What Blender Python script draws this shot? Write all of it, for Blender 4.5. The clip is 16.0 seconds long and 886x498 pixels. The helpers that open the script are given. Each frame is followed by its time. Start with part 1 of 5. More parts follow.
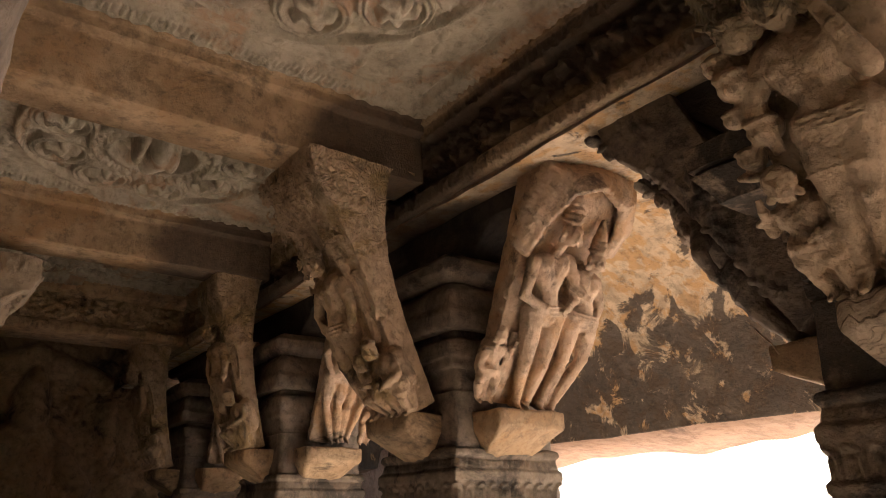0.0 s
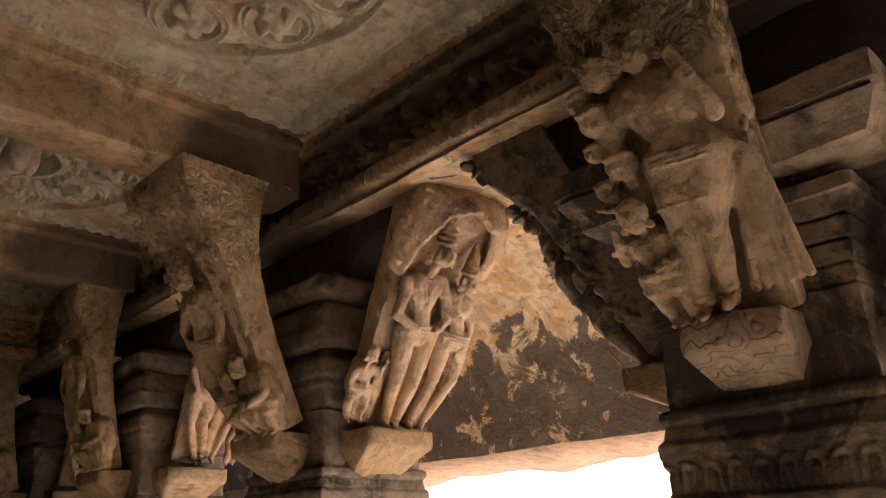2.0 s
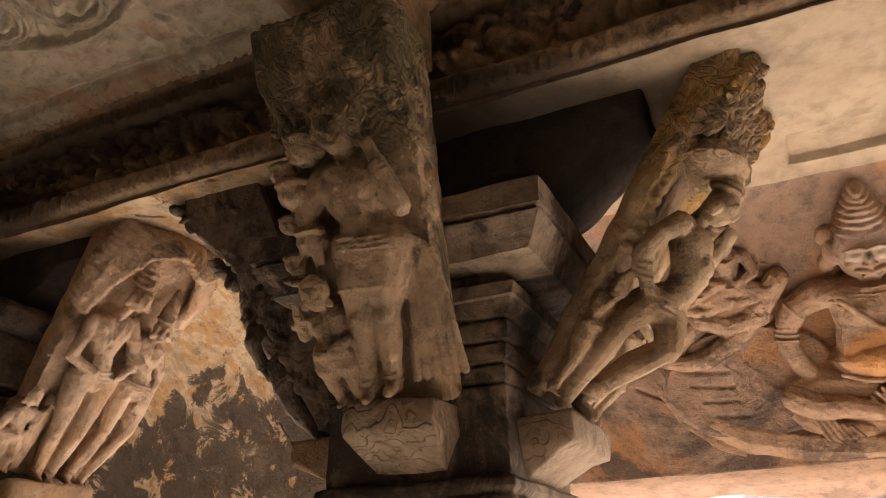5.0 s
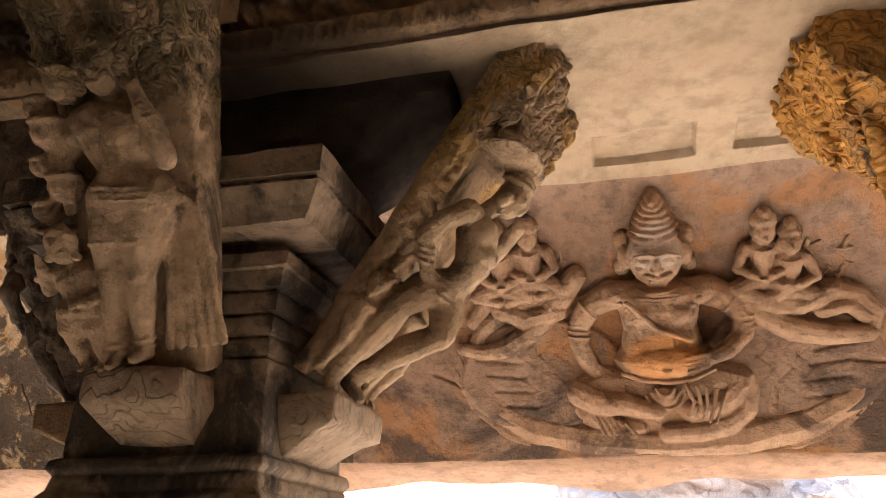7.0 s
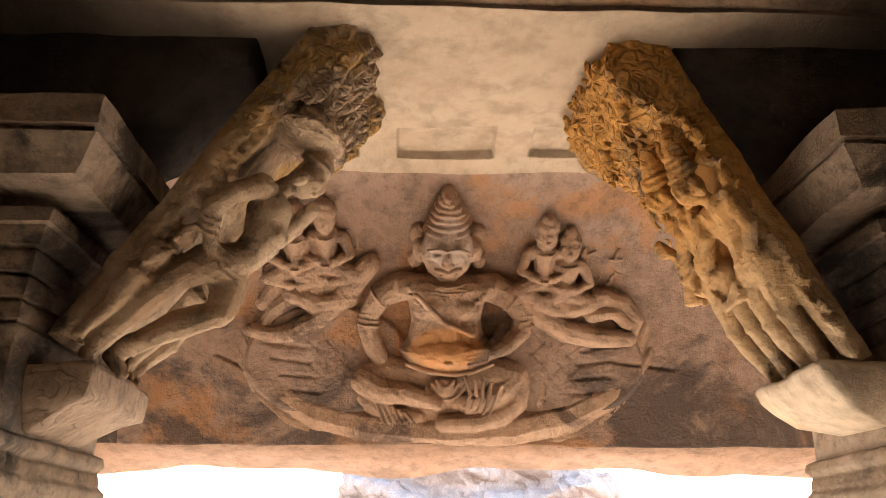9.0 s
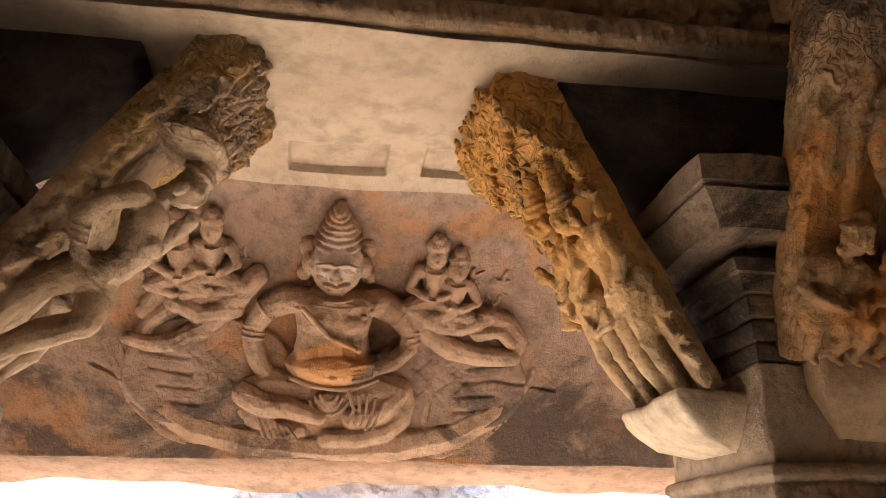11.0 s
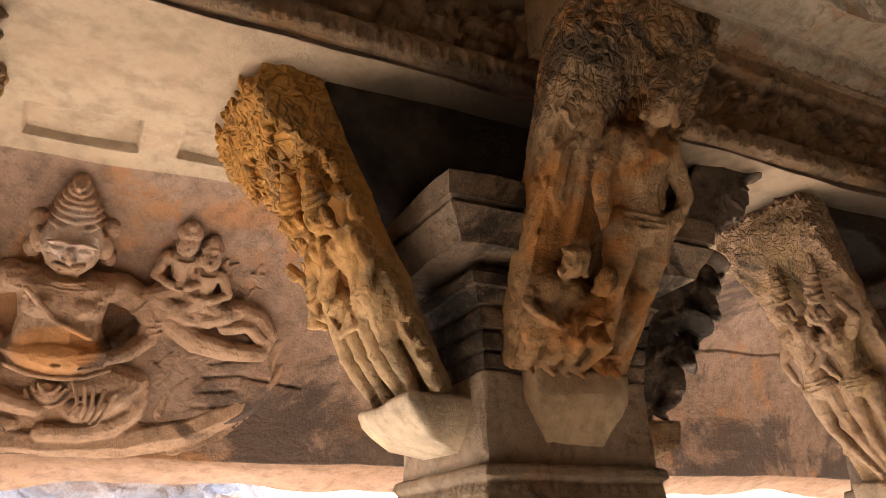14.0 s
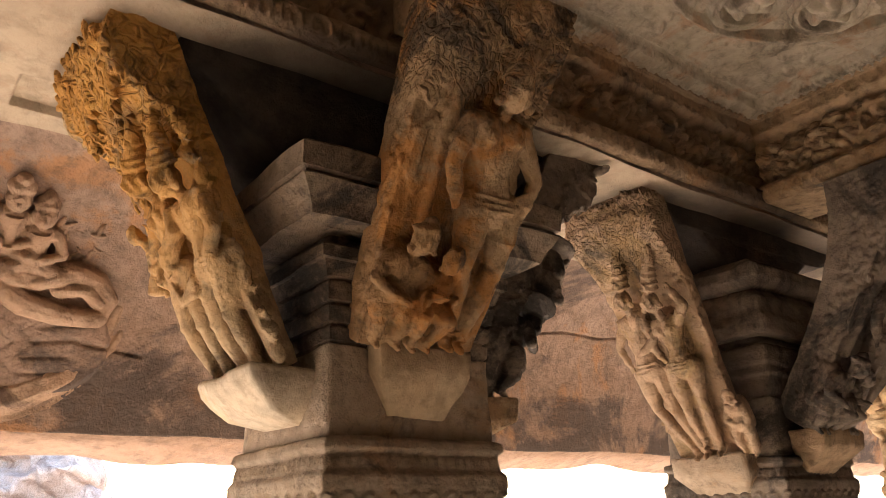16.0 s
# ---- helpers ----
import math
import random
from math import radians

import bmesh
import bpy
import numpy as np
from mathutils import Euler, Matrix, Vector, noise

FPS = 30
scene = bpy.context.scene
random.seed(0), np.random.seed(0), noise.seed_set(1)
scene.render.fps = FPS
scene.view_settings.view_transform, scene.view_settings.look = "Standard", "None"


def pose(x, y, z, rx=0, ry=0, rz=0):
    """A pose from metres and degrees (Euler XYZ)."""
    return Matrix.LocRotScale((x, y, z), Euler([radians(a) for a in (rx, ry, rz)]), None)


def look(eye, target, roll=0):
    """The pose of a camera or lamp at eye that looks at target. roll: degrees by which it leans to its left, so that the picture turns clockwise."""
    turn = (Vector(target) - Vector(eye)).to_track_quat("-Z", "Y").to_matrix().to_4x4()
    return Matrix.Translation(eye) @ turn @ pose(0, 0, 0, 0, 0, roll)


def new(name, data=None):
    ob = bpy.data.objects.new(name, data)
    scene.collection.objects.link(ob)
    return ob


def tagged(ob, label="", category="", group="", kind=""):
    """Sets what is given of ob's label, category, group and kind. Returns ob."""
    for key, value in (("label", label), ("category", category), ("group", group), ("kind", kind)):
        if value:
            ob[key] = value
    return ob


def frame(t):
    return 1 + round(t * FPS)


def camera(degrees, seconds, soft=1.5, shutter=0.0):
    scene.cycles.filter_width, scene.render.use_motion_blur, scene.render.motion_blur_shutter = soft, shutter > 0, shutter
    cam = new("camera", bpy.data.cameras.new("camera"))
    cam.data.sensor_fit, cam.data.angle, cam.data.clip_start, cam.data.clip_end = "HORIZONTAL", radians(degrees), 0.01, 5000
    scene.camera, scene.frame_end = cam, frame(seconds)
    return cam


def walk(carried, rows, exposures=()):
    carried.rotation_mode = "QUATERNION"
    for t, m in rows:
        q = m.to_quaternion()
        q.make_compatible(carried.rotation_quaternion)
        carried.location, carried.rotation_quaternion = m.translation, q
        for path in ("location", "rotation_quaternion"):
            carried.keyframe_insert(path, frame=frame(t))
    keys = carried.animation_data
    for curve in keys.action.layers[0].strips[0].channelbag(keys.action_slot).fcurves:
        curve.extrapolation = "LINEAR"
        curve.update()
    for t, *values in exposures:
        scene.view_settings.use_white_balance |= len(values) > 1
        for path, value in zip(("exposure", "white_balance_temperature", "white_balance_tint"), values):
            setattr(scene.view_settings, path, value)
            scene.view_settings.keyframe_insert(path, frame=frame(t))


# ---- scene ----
cam = camera(60.44, 16.0, soft=0.8)
PATH = [
    (0, (0.9904, 0.5693, 1.6000), (-0.5301, 1.6740, 2.2839), -1.10),
    (0.5, (0.9936, 0.5694, 1.6008), (-0.5139, 1.6918, 2.2847), -1.52),
    (1, (1.0090, 0.5753, 1.6003), (-0.4515, 1.7534, 2.2924), -2.06),
    (1.5, (1.0281, 0.5839, 1.5979), (-0.3677, 1.8341, 2.2970), -2.56),
    (2, (1.0437, 0.5919, 1.5963), (-0.2681, 1.9193, 2.3155), -2.37),
    (2.5, (1.0623, 0.6018, 1.5966), (-0.1557, 2.0116, 2.3240), -2.82),
    (3, (1.0852, 0.6107, 1.6022), (-0.0167, 2.1020, 2.3518), -2.90),
    (3.5, (1.1104, 0.6146, 1.6105), (0.1115, 2.1597, 2.3948), -2.42),
    (4, (1.1331, 0.6235, 1.6220), (0.2398, 2.2165, 2.4371), -1.95),
    (6.5, (1.4630, 0.8762, 1.6949), (0.8974, 2.6281, 2.4764), 0.27),
    (7, (1.5009, 0.9017, 1.6950), (1.0581, 2.6963, 2.4588), 0.52),
    (7.5, (1.5224, 0.9178, 1.6906), (1.2014, 2.7413, 2.4470), 0.31),
    (8, (1.5357, 0.9274, 1.6873), (1.3483, 2.7731, 2.4347), 0.55),
    (8.5, (1.5465, 0.9329, 1.6882), (1.4790, 2.7867, 2.4358), 0.36),
    (9, (1.5589, 0.9348, 1.6895), (1.6104, 2.7925, 2.4285), 0.20),
    (11.5, (1.6819, 0.8830, 1.7280), (2.0391, 2.6975, 2.4894), -0.64),
    (12, (1.6932, 0.8791, 1.7303), (2.1502, 2.6752, 2.4822), -1.56),
    (12.5, (1.7021, 0.8787, 1.7277), (2.2426, 2.6530, 2.4757), -1.63),
    (13, (1.7150, 0.8739, 1.7284), (2.3712, 2.6084, 2.4774), -2.16),
    (13.5, (1.7263, 0.8654, 1.7271), (2.4570, 2.5610, 2.4959), -1.55),
    (14, (1.7418, 0.8581, 1.7230), (2.5815, 2.5121, 2.4709), -1.50),
    (14.5, (1.7554, 0.8530, 1.7211), (2.6951, 2.4591, 2.4543), -1.54),
    (15, (1.7640, 0.8473, 1.7208), (2.7930, 2.3964, 2.4566), -1.38),
    (15.5, (1.7775, 0.8353, 1.7161), (2.8814, 2.3477, 2.4190), -2.36),
    (16, (1.7891, 0.8278, 1.7112), (2.9335, 2.3194, 2.3935), -2.06),
]
walk(cam, [(t, look(eye, target, roll)) for t, eye, target, roll in PATH],
     exposures=[(0, 2.92), (4, 2.86), (6.5, 2.84), (9, 2.82), (12.5, 2.82), (16, 2.84)])


# ---------------------------------------------------------------- plan (metres)
ROW = 3.50                      # centre line of the front row of pillars
INNER = 0.00                    # centre line of the inner row
PILLARS = {"far": -7.50, "west": -5.15, "a": -2.82, "b": 0.0, "c": 3.41, "d": 6.17, "e": 8.97}
SOFFIT = 3.45                   # underside of the beams
CEILING = 4.05
END_W, END_E = -9.9, 11.6

# ---------------------------------------------------------------- light
world = bpy.data.worlds.new("sky")
scene.world = world
world.use_nodes = True
wn = world.node_tree.nodes
sky = wn.new("ShaderNodeTexSky")
sky.sky_type, sky.sun_disc = "NISHITA", False
sky.sun_elevation, sky.sun_rotation = radians(30), radians(20)
world.node_tree.links.new(sky.outputs[0], wn["Background"].inputs[0])
wn["Background"].inputs[1].default_value = 0.15
sun = new("sun", bpy.data.lights.new("sun", "SUN"))
sun.data.energy, sun.data.angle, sun.data.color = 5.0, radians(0.5), (1.0, 0.955, 0.875)
sun.matrix_world = look((0, 0, 0), (-0.296, -0.814, -0.5))


# ---------------------------------------------------------------- materials
def nodes_of(name):
    m = bpy.data.materials.new(name)
    m.use_nodes = True
    t = m.node_tree
    return m, t.nodes, t.links, t.nodes["Principled BSDF"]


def stone(name, base, pale, dark, stain=0.5, stain_scale=1.3, rough=0.85, bump=0.75, grain=34.0, patch=None, patch_amount=0.0, patch_scale=2.2, low=None, spots=(), carve=0.0, speck=0.6, leafy=None, crisp=1.0, patch_from=None):
    """Weathered sandstone: broad colour drift, mineral patches, sooty stains, fine grain and pitting."""
    m, n, l, bsdf = nodes_of(name)
    geo = n.new("ShaderNodeNewGeometry")

    def tex(scale, detail, rough_=0.6, warp=0.0):
        x = n.new("ShaderNodeTexNoise")
        x.inputs["Scale"].default_value, x.inputs["Detail"].default_value = scale, detail
        x.inputs["Roughness"].default_value, x.inputs["Distortion"].default_value = rough_, warp
        l.new(geo.outputs["Position"], x.inputs["Vector"])
        return x.outputs["Fac"]

    def ramp(src, a, b):
        r = n.new("ShaderNodeMapRange")
        r.interpolation_type = "SMOOTHSTEP"
        r.inputs["From Min"].default_value, r.inputs["From Max"].default_value = a, b
        l.new(src, r.inputs["Value"])
        return r.outputs["Result"]

    def mix(fac, a, b, factor=1.0):
        x = n.new("ShaderNodeMix")
        x.data_type = "RGBA"
        if factor != 1.0:
            k = n.new("ShaderNodeMath")
            k.operation = "MULTIPLY"
            k.inputs[1].default_value = factor
            l.new(fac, k.inputs[0])
            fac = k.outputs[0]
        l.new(fac, x.inputs["Factor"])
        for sock, v in ((x.inputs["A"], a), (x.inputs["B"], b)):
            if isinstance(v, tuple):
                sock.default_value = (*v, 1)
            else:
                l.new(v, sock)
        return x.outputs["Result"]

    c = mix(ramp(tex(1.7, 5), 0.35, 0.68), base, pale)
    c = mix(ramp(tex(9.0, 6), 0.42, 0.72), c, tuple(0.62 * v for v in base), 0.7)
    if patch:
        lichen = ramp(tex(patch_scale, 6, 0.65, 0.4), 0.62 - 0.3 * patch_amount, 0.72 - 0.3 * patch_amount)
        if patch_from:                              # lichen that grows only high up
            hz = n.new("ShaderNodeSeparateXYZ")
            l.new(geo.outputs["Position"], hz.inputs[0])
            both = n.new("ShaderNodeMath")
            both.operation = "MULTIPLY"
            l.new(lichen, both.inputs[0])
            l.new(ramp(hz.outputs["Z"], *patch_from), both.inputs[1])
            lichen = both.outputs[0]
        c = mix(lichen, c, patch, 0.85)
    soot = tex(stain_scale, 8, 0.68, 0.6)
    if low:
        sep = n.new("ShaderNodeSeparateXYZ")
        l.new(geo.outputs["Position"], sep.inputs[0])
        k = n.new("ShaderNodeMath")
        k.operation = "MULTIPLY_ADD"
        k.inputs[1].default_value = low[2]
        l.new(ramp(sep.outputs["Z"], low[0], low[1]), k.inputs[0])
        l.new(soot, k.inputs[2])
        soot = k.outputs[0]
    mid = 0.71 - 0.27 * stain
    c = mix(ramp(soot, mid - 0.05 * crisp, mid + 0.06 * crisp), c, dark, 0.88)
    c = mix(ramp(tex(13.0, 8, 0.75), 0.47, 0.68), c, dark, 0.50)
    c = mix(ramp(tex(3.4, 7, 0.72, 0.5), 0.50, 0.72), c, tuple(0.45 * v for v in base), 0.55)
    c = mix(ramp(tex(24.0, 6, 0.65), 0.56, 0.72), c, tuple(min(1, 1.2 * v) for v in pale), 0.40 * speck)
    for centre, size, colour in spots:              # rubbed or coloured places, and shade painted round the pillar heads
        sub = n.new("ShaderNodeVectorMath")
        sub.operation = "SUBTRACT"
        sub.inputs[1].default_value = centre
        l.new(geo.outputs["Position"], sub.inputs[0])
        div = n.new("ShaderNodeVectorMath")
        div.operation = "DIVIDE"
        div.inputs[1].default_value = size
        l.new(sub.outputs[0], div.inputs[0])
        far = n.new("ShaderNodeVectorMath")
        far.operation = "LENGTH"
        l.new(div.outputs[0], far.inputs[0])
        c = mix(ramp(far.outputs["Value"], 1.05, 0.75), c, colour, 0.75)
    c = mix(ramp(tex(60.0, 3), 0.60, 0.78), c, tuple(min(1, 1.3 * v) for v in pale), 0.22 * speck)
    l.new(c, bsdf.inputs["Base Color"])
    bsdf.inputs["Roughness"].default_value = rough
    bsdf.inputs["Specular IOR Level"].default_value = 0.25
    add = n.new("ShaderNodeMath")
    add.operation = "MULTIPLY_ADD"
    add.inputs[1].default_value = 0.35
    l.new(tex(grain * 3, 4), add.inputs[0])
    l.new(tex(grain, 6, 0.7), add.inputs[2])
    b0 = n.new("ShaderNodeBump")
    b0.inputs["Strength"].default_value, b0.inputs["Distance"].default_value = bump, 0.04
    l.new(tex(11.0, 7, 0.72), b0.inputs["Height"])
    if carve:                                       # shallow scrolls cut into the face
        wv = n.new("ShaderNodeTexWave")
        wv.wave_type = "RINGS"
        wv.inputs["Scale"].default_value, wv.inputs["Distortion"].default_value = carve, 9.0
        wv.inputs["Detail"].default_value, wv.inputs["Detail Scale"].default_value = 1.0, 1.2
        l.new(geo.outputs["Position"], wv.inputs["Vector"])
        b1 = n.new("ShaderNodeBump")
        b1.inputs["Strength"].default_value, b1.inputs["Distance"].default_value = 0.8, 0.02
        l.new(ramp(wv.outputs["Fac"], 0.25, 0.6), b1.inputs["Height"])
        l.new(b0.outputs[0], b1.inputs["Normal"])
        b0 = b1
    if leafy:                                       # small leaves cut into the canopy above a height
        up = n.new("ShaderNodeSeparateXYZ")
        l.new(geo.outputs["Position"], up.inputs[0])
        vo = n.new("ShaderNodeTexVoronoi")
        vo.feature = "DISTANCE_TO_EDGE"
        vo.inputs["Scale"].default_value = leafy[2]
        wob = n.new("ShaderNodeTexNoise")
        wob.inputs["Scale"].default_value = 7.0
        l.new(geo.outputs["Position"], wob.inputs["Vector"])
        mv = n.new("ShaderNodeVectorMath")
        mv.operation = "MULTIPLY_ADD"
        mv.inputs[1].default_value = (0.22, 0.22, 0.22)
        l.new(wob.outputs["Color"], mv.inputs[0])
        l.new(geo.outputs["Position"], mv.inputs[2])
        l.new(mv.outputs[0], vo.inputs["Vector"])
        mu = n.new("ShaderNodeMath")
        mu.operation = "MULTIPLY"
        l.new(ramp(vo.outputs["Distance"], 0.02, 0.22), mu.inputs[0])
        l.new(ramp(up.outputs["Z"], leafy[0], leafy[1]), mu.inputs[1])
        b2 = n.new("ShaderNodeBump")
        b2.inputs["Strength"].default_value, b2.inputs["Distance"].default_value = 0.9, 0.36 / leafy[2]
        l.new(mu.outputs[0], b2.inputs["Height"])
        l.new(b0.outputs[0], b2.inputs["Normal"])
        b0 = b2
    b = n.new("ShaderNodeBump")
    b.inputs["Strength"].default_value, b.inputs["Distance"].default_value = bump, 0.012
    l.new(add.outputs[0], b.inputs["Height"])
    l.new(b0.outputs[0], b.inputs["Normal"])
    l.new(b.outputs[0], bsdf.inputs["Normal"])
    return m


SOOT = (0.042, 0.034, 0.028)
# spots: the cross beams turn darker towards the front pillars
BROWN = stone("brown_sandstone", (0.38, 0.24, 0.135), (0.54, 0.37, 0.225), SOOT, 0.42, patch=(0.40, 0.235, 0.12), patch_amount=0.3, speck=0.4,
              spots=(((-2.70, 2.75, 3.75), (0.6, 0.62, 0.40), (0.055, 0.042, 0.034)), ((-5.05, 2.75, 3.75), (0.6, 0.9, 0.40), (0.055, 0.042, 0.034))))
# Dark spots put shade into the beam's colour: pillar heads, frieze, west end.
BEAM = stone("beam_stone_with_painted_shade", (0.37, 0.245, 0.148), (0.52, 0.365, 0.235), SOOT, 0.40, patch=(0.40, 0.235, 0.12), patch_amount=0.3, speck=0.4,
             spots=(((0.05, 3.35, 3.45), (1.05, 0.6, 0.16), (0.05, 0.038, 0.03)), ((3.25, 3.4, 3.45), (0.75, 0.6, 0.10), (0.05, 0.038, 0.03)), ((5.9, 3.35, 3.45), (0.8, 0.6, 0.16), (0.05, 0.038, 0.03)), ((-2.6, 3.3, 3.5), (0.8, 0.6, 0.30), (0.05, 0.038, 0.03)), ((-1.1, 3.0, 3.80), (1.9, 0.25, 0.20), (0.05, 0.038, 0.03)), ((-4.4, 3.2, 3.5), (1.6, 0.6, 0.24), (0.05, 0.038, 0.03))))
# Also puts the shade on far pillars and backlit brackets into the colour.
DARK = stone("dark_sandstone", (0.19, 0.142, 0.106), (0.30, 0.228, 0.17), SOOT, 0.6, 1.6)
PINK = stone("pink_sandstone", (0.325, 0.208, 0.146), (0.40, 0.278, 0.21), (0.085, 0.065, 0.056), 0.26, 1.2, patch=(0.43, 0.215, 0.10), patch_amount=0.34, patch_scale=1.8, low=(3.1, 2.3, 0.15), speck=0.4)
# Dark spots paint shade on the soffit above the pillar heads.
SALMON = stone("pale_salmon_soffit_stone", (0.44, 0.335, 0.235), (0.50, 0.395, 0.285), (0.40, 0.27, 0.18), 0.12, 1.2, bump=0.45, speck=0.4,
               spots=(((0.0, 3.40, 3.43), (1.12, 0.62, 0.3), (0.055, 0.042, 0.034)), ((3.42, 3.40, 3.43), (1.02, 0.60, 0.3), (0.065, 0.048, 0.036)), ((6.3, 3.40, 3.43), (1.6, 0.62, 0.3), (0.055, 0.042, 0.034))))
ROSE = stone("rubbed_pink_relief_stone", (0.40, 0.25, 0.16), (0.50, 0.34, 0.235), (0.10, 0.062, 0.045), 0.42, 2.2, speck=0.4,
             spots=(((1.68, 4.72, 2.64), (0.21, 0.25, 0.11), (0.54, 0.25, 0.085)), ((1.68, 4.45, 3.09), (0.14, 0.3, 0.13), (0.52, 0.41, 0.34))))
COUPLE = stone("pale_worn_sandstone", (0.50, 0.335, 0.225), (0.60, 0.435, 0.31), (0.07, 0.052, 0.04), 0.32, 2.4, patch=(0.48, 0.29, 0.16), patch_amount=0.4)
# The two spots are painted shade over pillars a and b, apart from stains.
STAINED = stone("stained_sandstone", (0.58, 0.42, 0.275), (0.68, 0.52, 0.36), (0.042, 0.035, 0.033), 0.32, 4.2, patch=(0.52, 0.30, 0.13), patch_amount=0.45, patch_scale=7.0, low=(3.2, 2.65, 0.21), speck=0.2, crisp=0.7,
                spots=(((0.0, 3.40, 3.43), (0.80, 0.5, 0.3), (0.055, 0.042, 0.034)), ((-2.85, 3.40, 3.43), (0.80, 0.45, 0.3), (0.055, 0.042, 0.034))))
RUST = stone("rusty_lip_sandstone", (0.37, 0.225, 0.145), (0.44, 0.285, 0.20), (0.14, 0.09, 0.07), 0.3, 1.8)
OCHRE = stone("ochre_lichen_sandstone", (0.46, 0.32, 0.18), (0.60, 0.45, 0.28), (0.075, 0.055, 0.036), 0.38, 2.4, patch=(0.62, 0.295, 0.055), patch_amount=0.8, leafy=(2.98, 3.1, 16.0), speck=0.4, patch_from=(2.2, 3.05))
AMBER = stone("amber_washed_stone", (0.47, 0.325, 0.19), (0.56, 0.41, 0.26), (0.22, 0.14, 0.08), 0.25, 2.0, bump=0.45, speck=0.3)
CREAM = stone("cream_washed_stone", (0.58, 0.455, 0.315), (0.66, 0.54, 0.40), (0.28, 0.19, 0.12), 0.2, 2.0, bump=0.4, patch=(0.52, 0.36, 0.20), patch_amount=0.35, speck=0.3)
LICHEN = stone("dark_lichen_sandstone", (0.38, 0.25, 0.15), (0.53, 0.39, 0.26), (0.06, 0.046, 0.033), 0.42, 2.4, patch=(0.47, 0.27, 0.075), patch_amount=0.55, leafy=(3.0, 3.12, 24.0), speck=0.4, patch_from=(2.7, 3.2))
# Corbel stone, far darker than the pillars it belongs to.
BLACK = stone("near_black_corbel_stone", (0.055, 0.042, 0.033), (0.10, 0.076, 0.058), (0.03, 0.024, 0.02), 0.5, 1.6, speck=0.3)
CARVED = stone("scroll_carved_sandstone", (0.37, 0.26, 0.175), (0.47, 0.345, 0.24), (0.08, 0.06, 0.048), 0.3, 2.0, carve=9.0)
# low rises here: the stone gets darker towards the top.
UMBER = stone("umber_lichen_sandstone", (0.36, 0.205, 0.095), (0.47, 0.31, 0.175), (0.055, 0.04, 0.026), 0.42, 2.6, patch=(0.46, 0.195, 0.05), patch_amount=0.5, leafy=(3.05, 3.18, 26.0), speck=0.3, low=(2.95, 3.45, 0.10))
# Deeper brown for the block capitals and pillar b.
DEEP_BROWN = stone("deep_brown_capital_stone", (0.24, 0.17, 0.115), (0.37, 0.275, 0.195), SOOT, 0.68, 2.0, speck=0.5)
WORN = stone("worn_brown_carved_sandstone", (0.41, 0.265, 0.16), (0.53, 0.37, 0.245), (0.05, 0.040, 0.030), 0.36, 2.2, patch=(0.33, 0.215, 0.10), patch_amount=0.4, leafy=(2.98, 3.1, 26.0), speck=0.5)
MOSSY = stone("mossy_brown_sandstone", (0.36, 0.235, 0.14), (0.48, 0.335, 0.22), (0.05, 0.040, 0.028), 0.42, 2.2, patch=(0.115, 0.092, 0.045), patch_amount=0.75, patch_scale=3.0, patch_from=(2.75, 3.25), leafy=(2.98, 3.1, 26.0), speck=0.4)
TAN = stone("tan_sandstone", (0.39, 0.285, 0.195), (0.51, 0.39, 0.285), (0.07, 0.052, 0.040), 0.42, 2.2, patch=(0.38, 0.24, 0.14), patch_amount=0.35, speck=0.4)
GREY = stone("grey_washed_stone", (0.45, 0.365, 0.265), (0.55, 0.46, 0.35), (0.13, 0.10, 0.075), 0.30, 1.4, patch=(0.42, 0.26, 0.16), patch_amount=0.3, speck=0.4)
FLOOR = stone("worn_floor_stone", (0.49, 0.412, 0.342), (0.59, 0.51, 0.435), (0.16, 0.12, 0.09), 0.2)
EARTH = stone("sunlit_sandstone_ground", (0.53, 0.445, 0.37), (0.63, 0.545, 0.47), (0.34, 0.26, 0.2), 0.2, 0.5)
CLIFF = stone("pale_cliff_rock", (0.50, 0.35, 0.28), (0.62, 0.47, 0.40), (0.20, 0.12, 0.09), 0.35, 0.35, grain=6)


# ---------------------------------------------------------------- mesh helpers
def mesh_object(name, verts, faces, mat, parent=None, origin=(0, 0, 0), smooth=True, label=""):
    me = bpy.data.meshes.new(name)
    me.from_pydata((np.asarray(verts, float) - np.asarray(origin, float)).tolist(), [], faces)
    me.materials.append(mat)
    if smooth:
        me.shade_smooth()
    me.update()
    ob = new(name, me)
    ob.location = origin
    if parent is not None:
        ob.parent = parent
        ob.matrix_parent_inverse = Matrix.Translation(parent.location).inverted()
    return tagged(ob, label)


def empty(name, x, y, z):
    ob = new(name)
    ob.location = (x, y, z)
    return ob


def grid_faces(nu, nv, wrap=False, start=0):
    f = []
    for j in range(nv - 1):
        for i in range(nu if wrap else nu - 1):
            a, b = start + j * nu + i, start + j * nu + (i + 1) % nu
            f.append((a, b, b + nu, a + nu))
    return f


def wobble(P, amount, scale, seed=0.0):
    """Cheap smooth three-dimensional unevenness for an array of points."""
    x, y, z = (P[..., k] * scale for k in range(3))
    out = np.zeros(P.shape)
    for k in range(3):
        s = seed + 1.7 * k
        out[..., k] = (np.sin(1.3 * x + 2.1 * y + 0.7 * z + s) + np.sin(2.9 * y - 1.9 * x + 1.1 * z + 2.3 * s)
                       + np.sin(3.7 * z + 2.3 * x - 1.6 * y + 0.9 * s) + 0.6 * np.sin(6.1 * x + 5.3 * z - 4.7 * y + s)
                       + 0.4 * np.sin(11.3 * y + 9.7 * x - 8.9 * z + 3 * s)) / 4
    return P + amount * out


